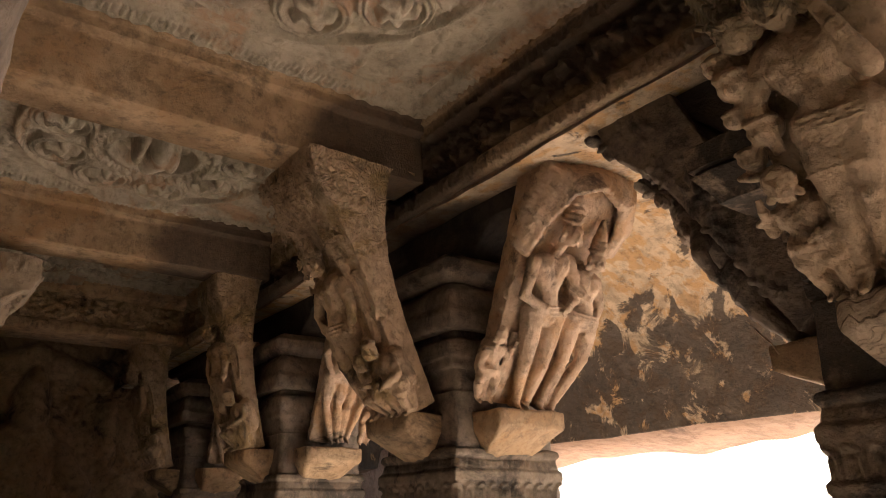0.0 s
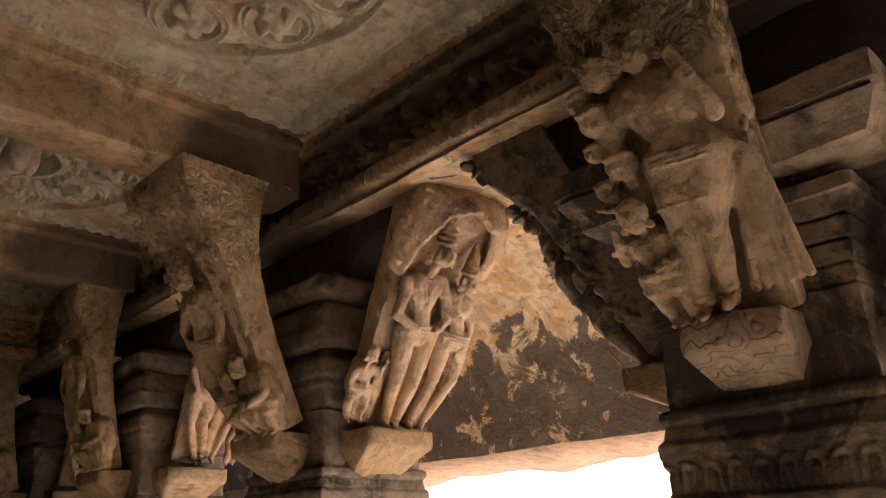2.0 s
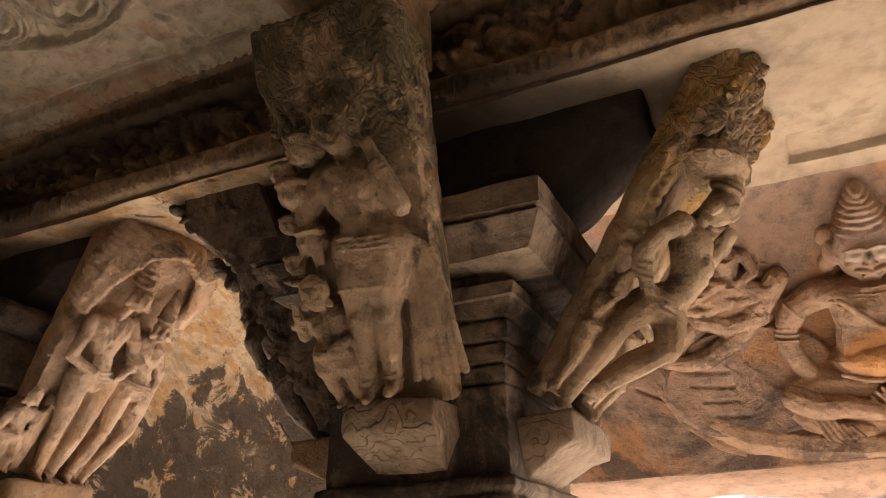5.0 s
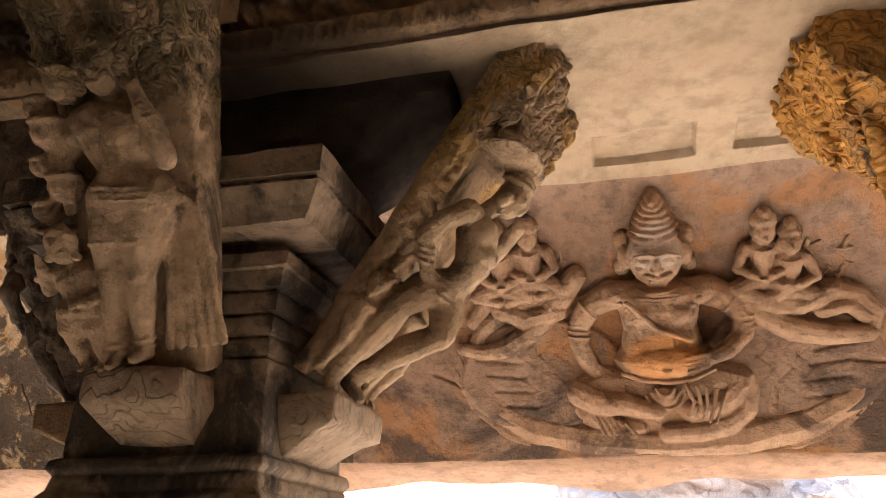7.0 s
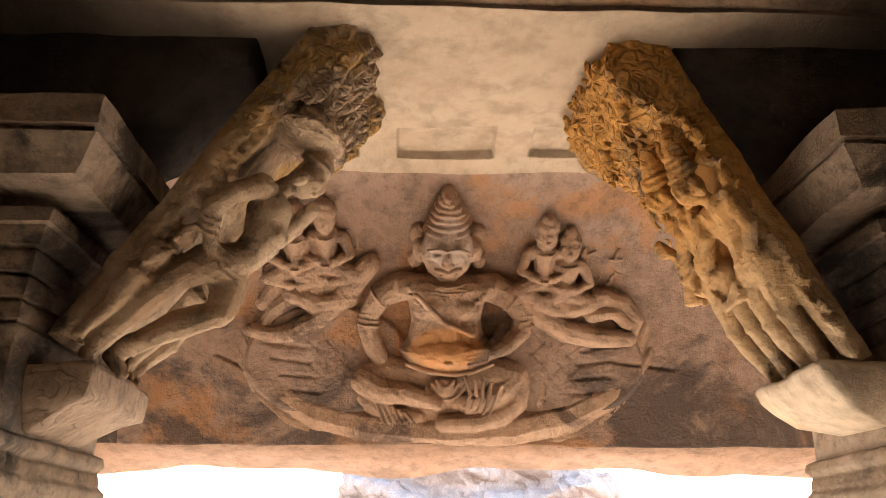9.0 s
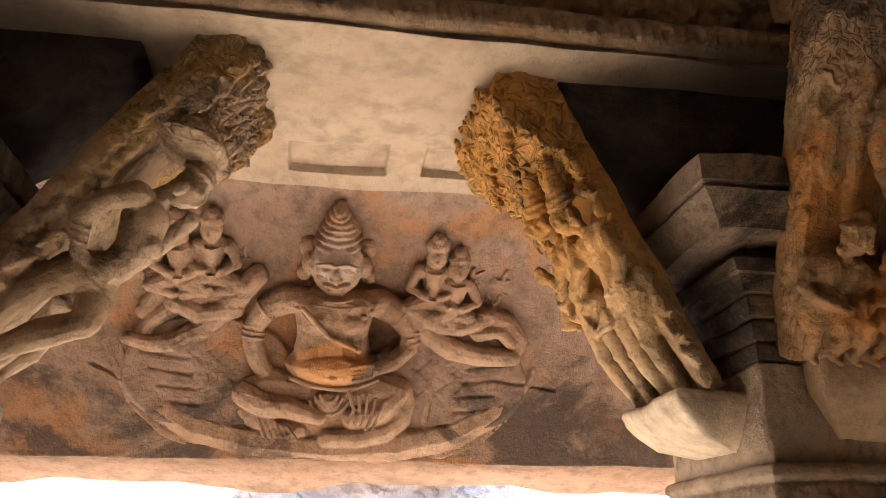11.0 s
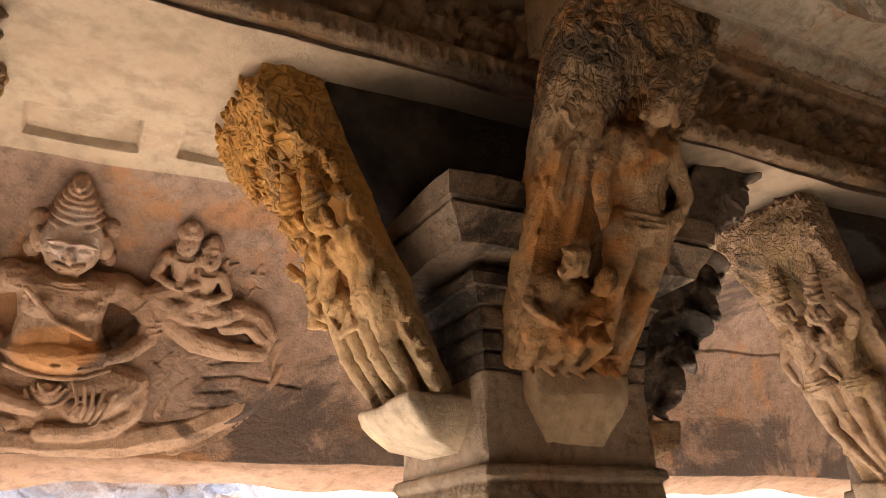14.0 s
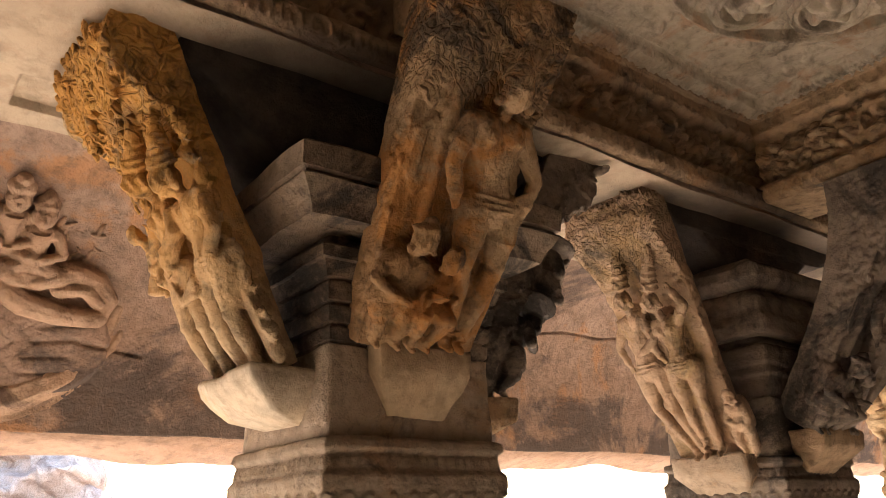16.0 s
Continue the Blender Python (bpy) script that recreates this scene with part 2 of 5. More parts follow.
def loft_box(name, levels, mat, parent=None, origin=None, cx=0.0, cy=0.0, side=14, worn=0.008, seed=0.0, round_=0.014, label="", shift=None):
    """A squared block turned through levels (z, half width x, half depth y), with worn, rounded corners."""
    ang, pts = [], []
    t = np.linspace(-1, 1, side)
    sq = np.concatenate([np.stack([t, -np.ones(side)], 1)[:-1], np.stack([np.ones(side), t], 1)[:-1],
                         np.stack([-t, np.ones(side)], 1)[:-1], np.stack([-np.ones(side), -t], 1)[:-1]])
    rings = []
    for z, hx, hy in levels:
        p = sq * (hx, hy)
        r = min(round_, hx * 0.5, hy * 0.5)
        ox, oy = hx - r, hy - r
        q = np.clip(p, (-ox, -oy), (ox, oy))
        d = p - q
        ln = np.maximum(np.linalg.norm(d, axis=1, keepdims=True), 1e-9)
        p = q + d / ln * np.minimum(ln, r)
        rings.append(np.column_stack([p[:, 0] + cx, p[:, 1] + cy, np.full(len(p), z)]))
    P = np.array(rings)
    if shift is not None:
        P = P + np.array(shift)[:, None, :]
    P = wobble(P, worn, 7.0, seed)
    n = P.shape[1]
    V = P.reshape(-1, 3)
    F = grid_faces(n, len(levels), True)
    F.append(tuple(range(n))[::-1])
    F.append(tuple(range((len(levels) - 1) * n, len(levels) * n)))
    return mesh_object(name, V, F, mat, parent, origin if origin is not None else (cx, cy, levels[0][0]), smooth=round_ > 0.01, label=label)


def smooth_levels(profile, per=5):
    """More rings between the corners of a profile, so that wear shows on it."""
    out = []
    for (z0, a0, b0), (z1, a1, b1) in zip(profile, profile[1:]):
        for k in range(per):
            f = k / per
            out.append((z0 + (z1 - z0) * f, a0 + (a1 - a0) * f, b0 + (b1 - b0) * f))
    return out + [profile[-1]]


def limb(H, U, V, path, h, base=0.0):
    """Raise a chain of rounded limbs (u, v, radius) on a relief."""
    if len(path) == 1:
        path = path * 2
    for (u0, v0, r0), (u1, v1, r1) in zip(path, path[1:]):
        du, dv = u1 - u0, v1 - v0
        q = np.clip(((U - u0) * du + (V - v0) * dv) / max(du * du + dv * dv, 1e-9), 0, 1)
        r = r0 + (r1 - r0) * q
        d2 = ((U - u0 - q * du) ** 2 + (V - v0 - q * dv) ** 2) / r ** 2
        np.maximum(H, np.where(d2 < 1, base + h * np.sqrt(np.maximum(1 - d2, 0)), -9), out=H)


def oval(H, U, V, u, v, ru, rv, h, base=0.0, turn=0.0):
    c, s = math.cos(turn), math.sin(turn)
    a, b = (U - u) * c + (V - v) * s, -(U - u) * s + (V - v) * c
    d2 = (a / ru) ** 2 + (b / rv) ** 2
    np.maximum(H, np.where(d2 < 1, base + h * np.sqrt(np.maximum(1 - d2, 0)), -9), out=H)


def groove(H, U, V, pts, r, depth):
    for (u0, v0), (u1, v1) in zip(pts, pts[1:]):
        du, dv = u1 - u0, v1 - v0
        q = np.clip(((U - u0) * du + (V - v0) * dv) / max(du * du + dv * dv, 1e-9), 0, 1)
        d = np.hypot(U - u0 - q * du, V - v0 - q * dv)
        H -= depth * np.clip(1 - d / r, 0, 1)


def ring(H, U, V, u, v, r, w, h):
    d = np.abs(np.hypot(U - u, V - v) - r) / w
    H += h * np.sqrt(np.clip(1 - d * d, 0, 1))


def foliage(H, U, V, box, count, size, h, rnd):
    """Carved leaves, each with a midrib, overlapping over part of a relief."""
    u0, u1, v0, v1 = box
    for _ in range(count):
        u, v, a, s = rnd.uniform(u0, u1), rnd.uniform(v0, v1), rnd.uniform(0, 3.14), size * rnd.uniform(0.7, 1.3)
        c, t = math.cos(a), math.sin(a)
        rise = h * rnd.uniform(0.6, 1.2)
        p, q = (U - u) * c + (V - v) * t, -(U - u) * t + (V - v) * c
        d2 = (p / s) ** 2 + (q / (0.42 * s)) ** 2
        leaf = np.where(d2 < 1, rise * np.maximum(1 - d2, 0) ** 0.4 * (0.55 + np.minimum(np.abs(q) / (0.14 * s), 0.45)), 0)
        np.maximum(H, leaf, out=H)


# ---------------------------------------------------------------- carving: rounded forms fused into one worn body
def chip_texture(name, size, depth):
    t = bpy.data.textures.new(name, "CLOUDS")
    t.noise_scale, t.noise_depth, t.noise_basis = size, depth, "ORIGINAL_PERLIN"
    return t


CHIPS = ((chip_texture("fine_wear", 0.020, 2), 0.0045), (chip_texture("broad_wear", 0.08, 2), 0.007))


class Carving:
    """Collects rounded forms in carving coordinates (u across, v along, n out of the stone) and fuses them into one mesh."""

    def __init__(self, aside=None):
        self.verts, self.faces = [], []
        self.aside = aside or (lambda v: 0.0)

    def add(self, pts, faces):
        k = len(self.verts)
        self.verts.extend(map(tuple, pts))
        self.faces.extend(tuple(i + k for i in f) for f in faces)

    def rod(self, a, ra, b, rb, seg=10):
        a, b = np.array(a, float), np.array(b, float)
        ax = b - a
        ln = np.linalg.norm(ax)
        ax = ax / ln if ln > 1e-6 else np.array([0, 1.0, 0])
        side = np.cross(ax, (0, 0, 1) if abs(ax[2]) < 0.9 else (1, 0, 0))
        side /= np.linalg.norm(side)
        up = np.cross(ax, side)
        ang = np.linspace(0, 2 * np.pi, seg, endpoint=False)
        circle = np.cos(ang)[:, None] * side + np.sin(ang)[:, None] * up
        pts = [a - ax * ra]
        for c, r, ts in ((a, ra, (-1.1, -0.55, 0.0)), (b, rb, (0.0, 0.55, 1.1))):
            for t in ts:
                pts.extend(c + ax * r * math.sin(t) + circle * r * math.cos(t))
        pts.append(b + ax * rb)
        f = [(0, 1 + (i + 1) % seg, 1 + i) for i in range(seg)]
        for j in range(5):
            f += [(1 + j * seg + i, 1 + j * seg + (i + 1) % seg, 1 + (j + 1) * seg + (i + 1) % seg, 1 + (j + 1) * seg + i) for i in range(seg)]
        e = 1 + 6 * seg
        f += [(e, 1 + 5 * seg + i, 1 + 5 * seg + (i + 1) % seg) for i in range(seg)]
        self.add(pts, f)

    def chain(self, *p):
        for (u0, v0, n0, r0), (u1, v1, n1, r1) in zip(p, p[1:]):
            self.rod((u0, v0, n0), r0, (u1, v1, n1), r1)

    def low(self, path, h):
        """A chain of limbs (u, v, radius) whose front stands h out of the stone."""
        path = path if len(path) > 1 else path * 2
        self.chain(*[(u, v, max(h - r, -0.35 * r), r) for u, v, r in path])

    def egg(self, c, r, turn=0.0, tilt=0.0, seg=10, rows=6):
        t, a = np.meshgrid(np.linspace(-np.pi / 2, np.pi / 2, rows + 1)[1:-1], np.linspace(0, 2 * np.pi, seg, endpoint=False), indexing="ij")
        p = np.stack([np.cos(t) * np.cos(a) * r[0], np.cos(t) * np.sin(a) * r[1], np.sin(t) * r[2]], -1).reshape(-1, 3)
        p = np.vstack([p, [(0, 0, -r[2]), (0, 0, r[2])]])
        m = np.array(Matrix.Rotation(turn, 3, "Z") @ Matrix.Rotation(tilt, 3, "X"))
        p = p @ m.T + np.array(c)
        f = grid_faces(seg, rows - 1, True)
        s, n = (rows - 1) * seg, (rows - 1) * seg + 1
        f += [(s, (i + 1) % seg, i) for i in range(seg)] + [(n, (rows - 2) * seg + i, (rows - 2) * seg + (i + 1) % seg) for i in range(seg)]
        self.add(p, f)

    def leaves(self, box, count, size, rnd, depth=None):
        u0, u1, v0, v1 = box
        for _ in range(count):
            u, v = rnd.uniform(u0, u1), rnd.uniform(v0, v1)
            s = size * rnd.uniform(0.7, 1.3)
            n = depth(u, v) if depth else 0.0
            self.egg((min(max(u, u0 + 0.9 * s), u1 - 0.9 * s) + self.aside(v), v, n + 0.003), (s, s * 0.30, s * 0.28), rnd.uniform(0, 3.14), rnd.uniform(-0.3, 0.3), 8, 4)

    def slab(self, length, w, th, lift=None, rows=26, skew=None):
        """The leaning stone behind the carving; w and th give half width and thickness along it."""
        pts, f = [], []
        sec = [(-1, 0), (-0.6, 0.006), (-0.2, 0.01), (0.2, 0.01), (0.6, 0.006), (1, 0), (1.0, -0.5), (0.97, -1), (0, -1.0), (-0.97, -1), (-1.0, -0.5)]
        for j in range(rows):
            t = j / (rows - 1)
            up = lift(t) if lift else 0.0
            for a, b in sec:
                n = (b + up) if b >= 0 else up * (1 + b) + b * th(t)
                pts.append((a * w(t) + (skew(t) if skew else 0.0), t * length, n))
        k = len(sec)
        f = grid_faces(k, rows, True) + [tuple(range(k))[::-1], tuple(range((rows - 1) * k, rows * k))]
        self.add(pts, f)

    def person(self, s, n, head, crown, sh, hip, knee, foot, arms=(), bust=False, cap=False, girth=1.0):
        """A standing form from its joints (u, v[, n]); s is half the height of the head."""
        def q(p, dn):
            return np.array((p[0], p[1], p[2] if len(p) > 2 else n + dn * s))

        def mid(a, b, f=0.5):
            return a + (b - a) * f

        def disc(p, rx, ry, rz, turn=0.0, tilt=0.0):
            self.egg(tuple(p), (rx * s, ry * s, rz * s), turn, tilt)
        g = 1.28 * girth
        H, S, P = q(head, 0.7), [q(p, 0.2) for p in sh], [q(p, 0.2) for p in hip]
        K, F = [q(p, 0.6) for p in knee], [q(p, 0.2) for p in foot]
        chest, pelvis = mid(*S), mid(*P)
        waist = mid(chest, pelvis, 0.58)
        self.chain((pelvis[0], pelvis[1], n - 0.8 * s, 1.25 * s), (chest[0], chest[1], n - 0.8 * s, 1.15 * s))
        legs = (F[0] + F[1]) / 2
        self.chain((pelvis[0], pelvis[1], n - 0.6 * s, 1.0 * s), (legs[0], legs[1] + 0.3 * s, n - 0.5 * s, 0.75 * s))
        across = math.atan2(S[1][1] - S[0][1], S[1][0] - S[0][0])
        self.chain((*mid(S[0], S[1], 0.12), 0.54 * s), (*mid(S[0], S[1], 0.88), 0.54 * s))
        for f in (0.28, 0.72):
            self.chain((*(mid(S[0], S[1], f) - (0, 0.25 * s, 0)), 0.66 * s * g), (*waist, 0.56 * s * g))
        self.chain((*waist, 0.62 * s * g), (*mid(waist, pelvis), 0.72 * s * g), (*pelvis, 0.74 * s * g))
        self.chain((*P[0], 0.66 * s * g), (*P[1], 0.66 * s * g))
        belly = mid(waist, pelvis, 0.4) + (0, 0, 0.42 * s)
        disc(belly, 0.5, 0.5, 0.42)
        for a, k, f in zip(P, K, F):
            self.chain((*a, 0.62 * s * g), (*mid(a, k, 0.5), 0.57 * s * g), (*k, 0.47 * s))
            disc(k + (0, 0, 0.28 * s), 0.32, 0.34, 0.26)
            self.chain((*k, 0.46 * s), (*mid(k, f, 0.35), 0.48 * s), (*mid(k, f, 0.85), 0.31 * s), (*f, 0.30 * s))
            self.chain((*f, 0.24 * s), (f[0], f[1] - 0.12 * s, f[2] + 0.65 * s, 0.19 * s))
            for e in (0.84, 0.94):
                disc(mid(k, f, e), 0.42, 0.09, 0.42)
            disc(mid(a, k, 0.55), 0.60 * g, 0.07, 0.60 * g)
        for w, f in ((0.92, 0.0), (1.0, 0.18), (1.04, 0.36)):
            disc(mid(pelvis, waist, 0.42 - f), w * 1.02 * g, 0.10, 0.84 * g, across * 0.4)
        for k in range(5):                              # looped cords under the girdle
            e = P[0] + (P[1] - P[0]) * (k / 4)
            self.chain((e[0], e[1] + 0.15 * s, e[2] + 0.55 * s, 0.07 * s), (e[0] + 0.12 * s, e[1] - 0.5 * s, e[2] + 0.62 * s, 0.07 * s), (e[0] + 0.3 * s, e[1] + 0.05 * s, e[2] + 0.55 * s, 0.07 * s))
        self.chain((*mid(chest, H, 0.2), 0.34 * s), (*mid(chest, H, 0.7), 0.33 * s))
        for k in range(9):                              # necklaces of beads
            t = math.pi * (1.08 + 0.105 * k)
            self.egg((chest[0] + 0.62 * s * math.cos(t), chest[1] + 0.28 * s + 0.46 * s * math.sin(t), chest[2] + 0.50 * s), (0.11 * s,) * 3, 0, 0, 6, 4)
            self.egg((chest[0] + 0.40 * s * math.cos(t), chest[1] + 0.34 * s + 0.28 * s * math.sin(t), chest[2] + 0.48 * s), (0.09 * s,) * 3, 0, 0, 6, 4)
        self.chain((*(S[0] + (0.3 * s, 0, 0.48 * s)), 0.08 * s), (*(waist + (0, 0, 0.58 * s)), 0.08 * s), (*(P[1] + (0, 0.2 * s, 0.55 * s)), 0.08 * s))
        if bust:
            for f in (0.26, 0.74):
                disc(mid(S[0], S[1], f) + (0, -0.42 * s, 0.62 * s), 0.42, 0.42, 0.40)
        # head: jaw, brow, eyes, nose, lips, ears with heavy rings
        disc(H, 0.68, 0.92, 0.72)
        disc(H + (0, -0.45 * s, 0.18 * s), 0.46, 0.42, 0.46)
        disc(H + (0, 0.32 * s, 0.52 * s), 0.50, 0.12, 0.20)
        disc(H + (0, -0.05 * s, 0.76 * s), 0.12, 0.30, 0.16)
        disc(H + (0, -0.48 * s, 0.66 * s), 0.24, 0.09, 0.10)
        for e in (-1, 1):
            disc(H + (e * 0.29 * s, 0.14 * s, 0.62 * s), 0.19, 0.12, 0.12)
            disc(H + (e * 0.34 * s, -0.22 * s, 0.50 * s), 0.22, 0.26, 0.18)
            disc(H + (e * 0.70 * s, 0.0, 0.1 * s), 0.14, 0.34, 0.22)
            disc(H + (e * 0.78 * s, -0.52 * s, 0.12 * s), 0.26, 0.26, 0.18)
        if crown:
            C = q(crown, 0.3)
            turn = math.atan2(C[1] - H[1], C[0] - H[0]) - math.pi / 2
            for k in range(7):
                f = 0.26 + 0.74 * k / 6
                w = 0.80 * (1 - 0.62 * (k / 6) ** 1.4)
                disc(mid(H, C, f), w, 0.20, w * 0.95, turn)
                disc(mid(H, C, f + 0.05), w * 0.82, 0.26, w * 0.8, turn)
            disc(mid(H, C, 0.34) + (0, 0, 0.66 * s), 0.18, 0.26, 0.16)
        elif cap:
            disc(H + (0, 0.62 * s, -0.05 * s), 0.86, 0.42, 0.80)
            disc(H + (0.2 * s, 1.05 * s, -0.15 * s), 0.48, 0.40, 0.46)
        else:
            for k in range(11):                         # curls
                t = math.pi * (-0.1 + 1.2 * k / 10)
                disc(H + (0.66 * s * math.cos(t), 0.25 * s + 0.78 * s * math.sin(t), 0.15 * s), 0.24, 0.24, 0.26)
                disc(H + (0.42 * s * math.cos(t), 0.35 * s + 0.46 * s * math.sin(t), 0.45 * s), 0.20, 0.20, 0.2)
        for i, elbow, palm in arms:
            E, A = q(elbow, 0.5), q(palm, 0.9)
            self.chain((*S[i], 0.50 * s), (*mid(S[i], E, 0.5), 0.44 * s), (*E, 0.37 * s), (*mid(E, A, 0.35), 0.35 * s), (*A, 0.24 * s))
            turn = math.atan2(A[1] - E[1], A[0] - E[0]) - math.pi / 2
            for f in (0.66, 0.76, 0.86):
                disc(mid(E, A, f), 0.37, 0.07, 0.37, turn)
            up = math.atan2(E[1] - S[i][1], E[0] - S[i][0]) - math.pi / 2
            for f in (0.42, 0.52):
                disc(mid(S[i], E, f), 0.52, 0.08, 0.52, up)
            way = (A - E) / max(np.linalg.norm(A - E), 1e-6)
            for k in range(4):                          # fingers
                o = np.array((-way[1], way[0], 0)) * (k - 1.5) * 0.11 * s
                self.chain((*(A + o), 0.10 * s), (*(A + o + way * 0.55 * s), 0.07 * s))

    def rosette(self, u, v, n, r, count, rnd, tall=0.02):
        """A whorl of narrow leaves round a boss."""
        a0 = rnd.uniform(0, 6.28)
        for k in range(count):
            a = a0 + 6.283 * k / count + rnd.uniform(-0.12, 0.12)
            f = r * rnd.uniform(0.85, 1.15)
            self.egg((u + 0.58 * f * math.cos(a), v + 0.58 * f * math.sin(a), n + rnd.uniform(-0.3, 0.3) * tall), (0.46 * f, 0.13 * f, tall), a, rnd.uniform(-0.25, 0.25), 8, 4)
        self.egg((u, v, n), (0.16 * r, 0.16 * r, tall), 0, 0, 8, 4)

    def strands(self, inner, outer, count, radius, bend=0.0):
        """Locks combed from one line to another (lists of (u, v, n))."""
        def at(line, f):
            x = f * (len(line) - 1)
            i = min(int(x), len(line) - 2)
            return np.array(line[i]) + (np.array(line[i + 1]) - np.array(line[i])) * (x - i)
        for k in range(count):
            f = k / (count - 1)
            a, b = at(inner, f), at(outer, f)
            m = (a + b) / 2 + np.array((bend * (b - a)[1], -bend * (b - a)[0], 0.012))
            self.chain((*a, radius * 0.8), (*m, radius), (*b, radius * 0.8))

    def sitter(self, u, v, s, n=0.03):
        """A small seated companion, v at its head."""
        for c, r in (((0, 0, 0.05), (0.055, 0.07, 0.06)), ((0, 0.055, 0.03), (0.062, 0.045, 0.06)), ((0, 0.095, 0.03), (0.035, 0.03, 0.04)), ((0, -0.005, 0.11), (0.010, 0.02, 0.012))):
            self.egg((u + c[0], v + c[1], n + c[2]), r)
        self.chain((u - 0.07, v - 0.10, n + 0.03, 0.035), (u + 0.07, v - 0.10, n + 0.03, 0.035))
        self.chain((u, v - 0.10, n + 0.03, 0.065), (u, v - 0.20, n + 0.03, 0.05), (u, v - 0.26, n + 0.03, 0.065))
        for q in (-1, 1):
            self.chain((u + q * 0.085, v - 0.11, n + 0.03, 0.03), (u + q * 0.12, v - 0.20, n + 0.05, 0.026), (u + q * 0.04, v - 0.22, n + 0.09, 0.022))
            self.chain((u + q * 0.04, v - 0.27, n + 0.04, 0.055), (u + q * 0.13, v - 0.31, n + 0.06, 0.042), (u + q * 0.03, v - 0.35, n + 0.07, 0.032))
        self.egg((u, v - 0.085, n + 0.06), (0.05, 0.010, 0.05))
        self.egg((u, v - 0.245, n + 0.035), (0.075, 0.010, 0.07))

    def fuse(self, name, place, mat, grain, origin):
        V = place(np.array(self.verts))
        V = wobble(V, 0.006, 8.0, float(len(V) % 7))
        V = wobble(V, 0.004, 25.0, float(len(V) % 5))
        ob = mesh_object(name, V, self.faces, mat, origin=origin)
        m = ob.modifiers.new("fuse", "REMESH")
        m.mode, m.voxel_size, m.use_smooth_shade = "VOXEL", grain, True
        for tex, amount in CHIPS:                       # worn and chipped skin
            d = ob.modifiers.new("wear", "DISPLACE")
            d.texture, d.strength, d.mid_level, d.texture_coords = tex, amount, 0.5, "GLOBAL"
        return ob


def strut_place(x, y, o, foot, tip, z0, z1):
    """Carving coordinates of a leaning strut in the world."""
    o = np.array(o, float)
    r = np.array([-o[1], o[0]])
    length = math.hypot(tip - foot, z1 - z0)
    lo, lz = (tip - foot) / length, (z1 - z0) / length

    def place(P):
        off = foot + P[:, 1] * lo + P[:, 2] * lz
        z = np.minimum(z0 + P[:, 1] * lz - P[:, 2] * lo, max(SOFFIT - 0.005, z1 - 0.025))
        return np.column_stack([x + o[0] * off + r[0] * P[:, 0], y + o[1] * off + r[1] * P[:, 0], z])
    return place, length




# ---------------------------------------------------------------- the shell of the porch
def block(name, x0, x1, y0, y1, z0, z1, mat, step=0.12, worn=0.006, label="", seed=0.0):
    """A rough hewn block of the setting, as one closed, finely divided sheet."""
    nz = max(2, int((z1 - z0) / step) + 1)
    side = max(4, min(120, int(max(x1 - x0, y1 - y0) / step) + 1))
    lv = [(z, (x1 - x0) / 2, (y1 - y0) / 2) for z in np.linspace(z0, z1, nz)]
    ob = loft_box(name, lv, mat, cx=(x0 + x1) / 2, cy=(y0 + y1) / 2, side=side, worn=worn, round_=0.015, seed=seed)
    return tagged(ob, label, "", "", "structure")


def arches(run, up, pitch):
    """A row of raised, round-headed loops; up runs from 0 at their foot to 1 at their crown."""
    p = (np.mod(run, pitch) / pitch - 0.5) * 2
    d = np.where(up > 0.5, np.hypot(p, (up - 0.5) * 2), np.abs(p))
    out = np.clip(1 - np.abs(d - 0.70) / 0.32, 0, 1) + 0.7 * np.clip(1 - d / 0.3, 0, 1)
    return np.where((up > 0) & (up < 1), np.clip(out, 0, 1), 0)


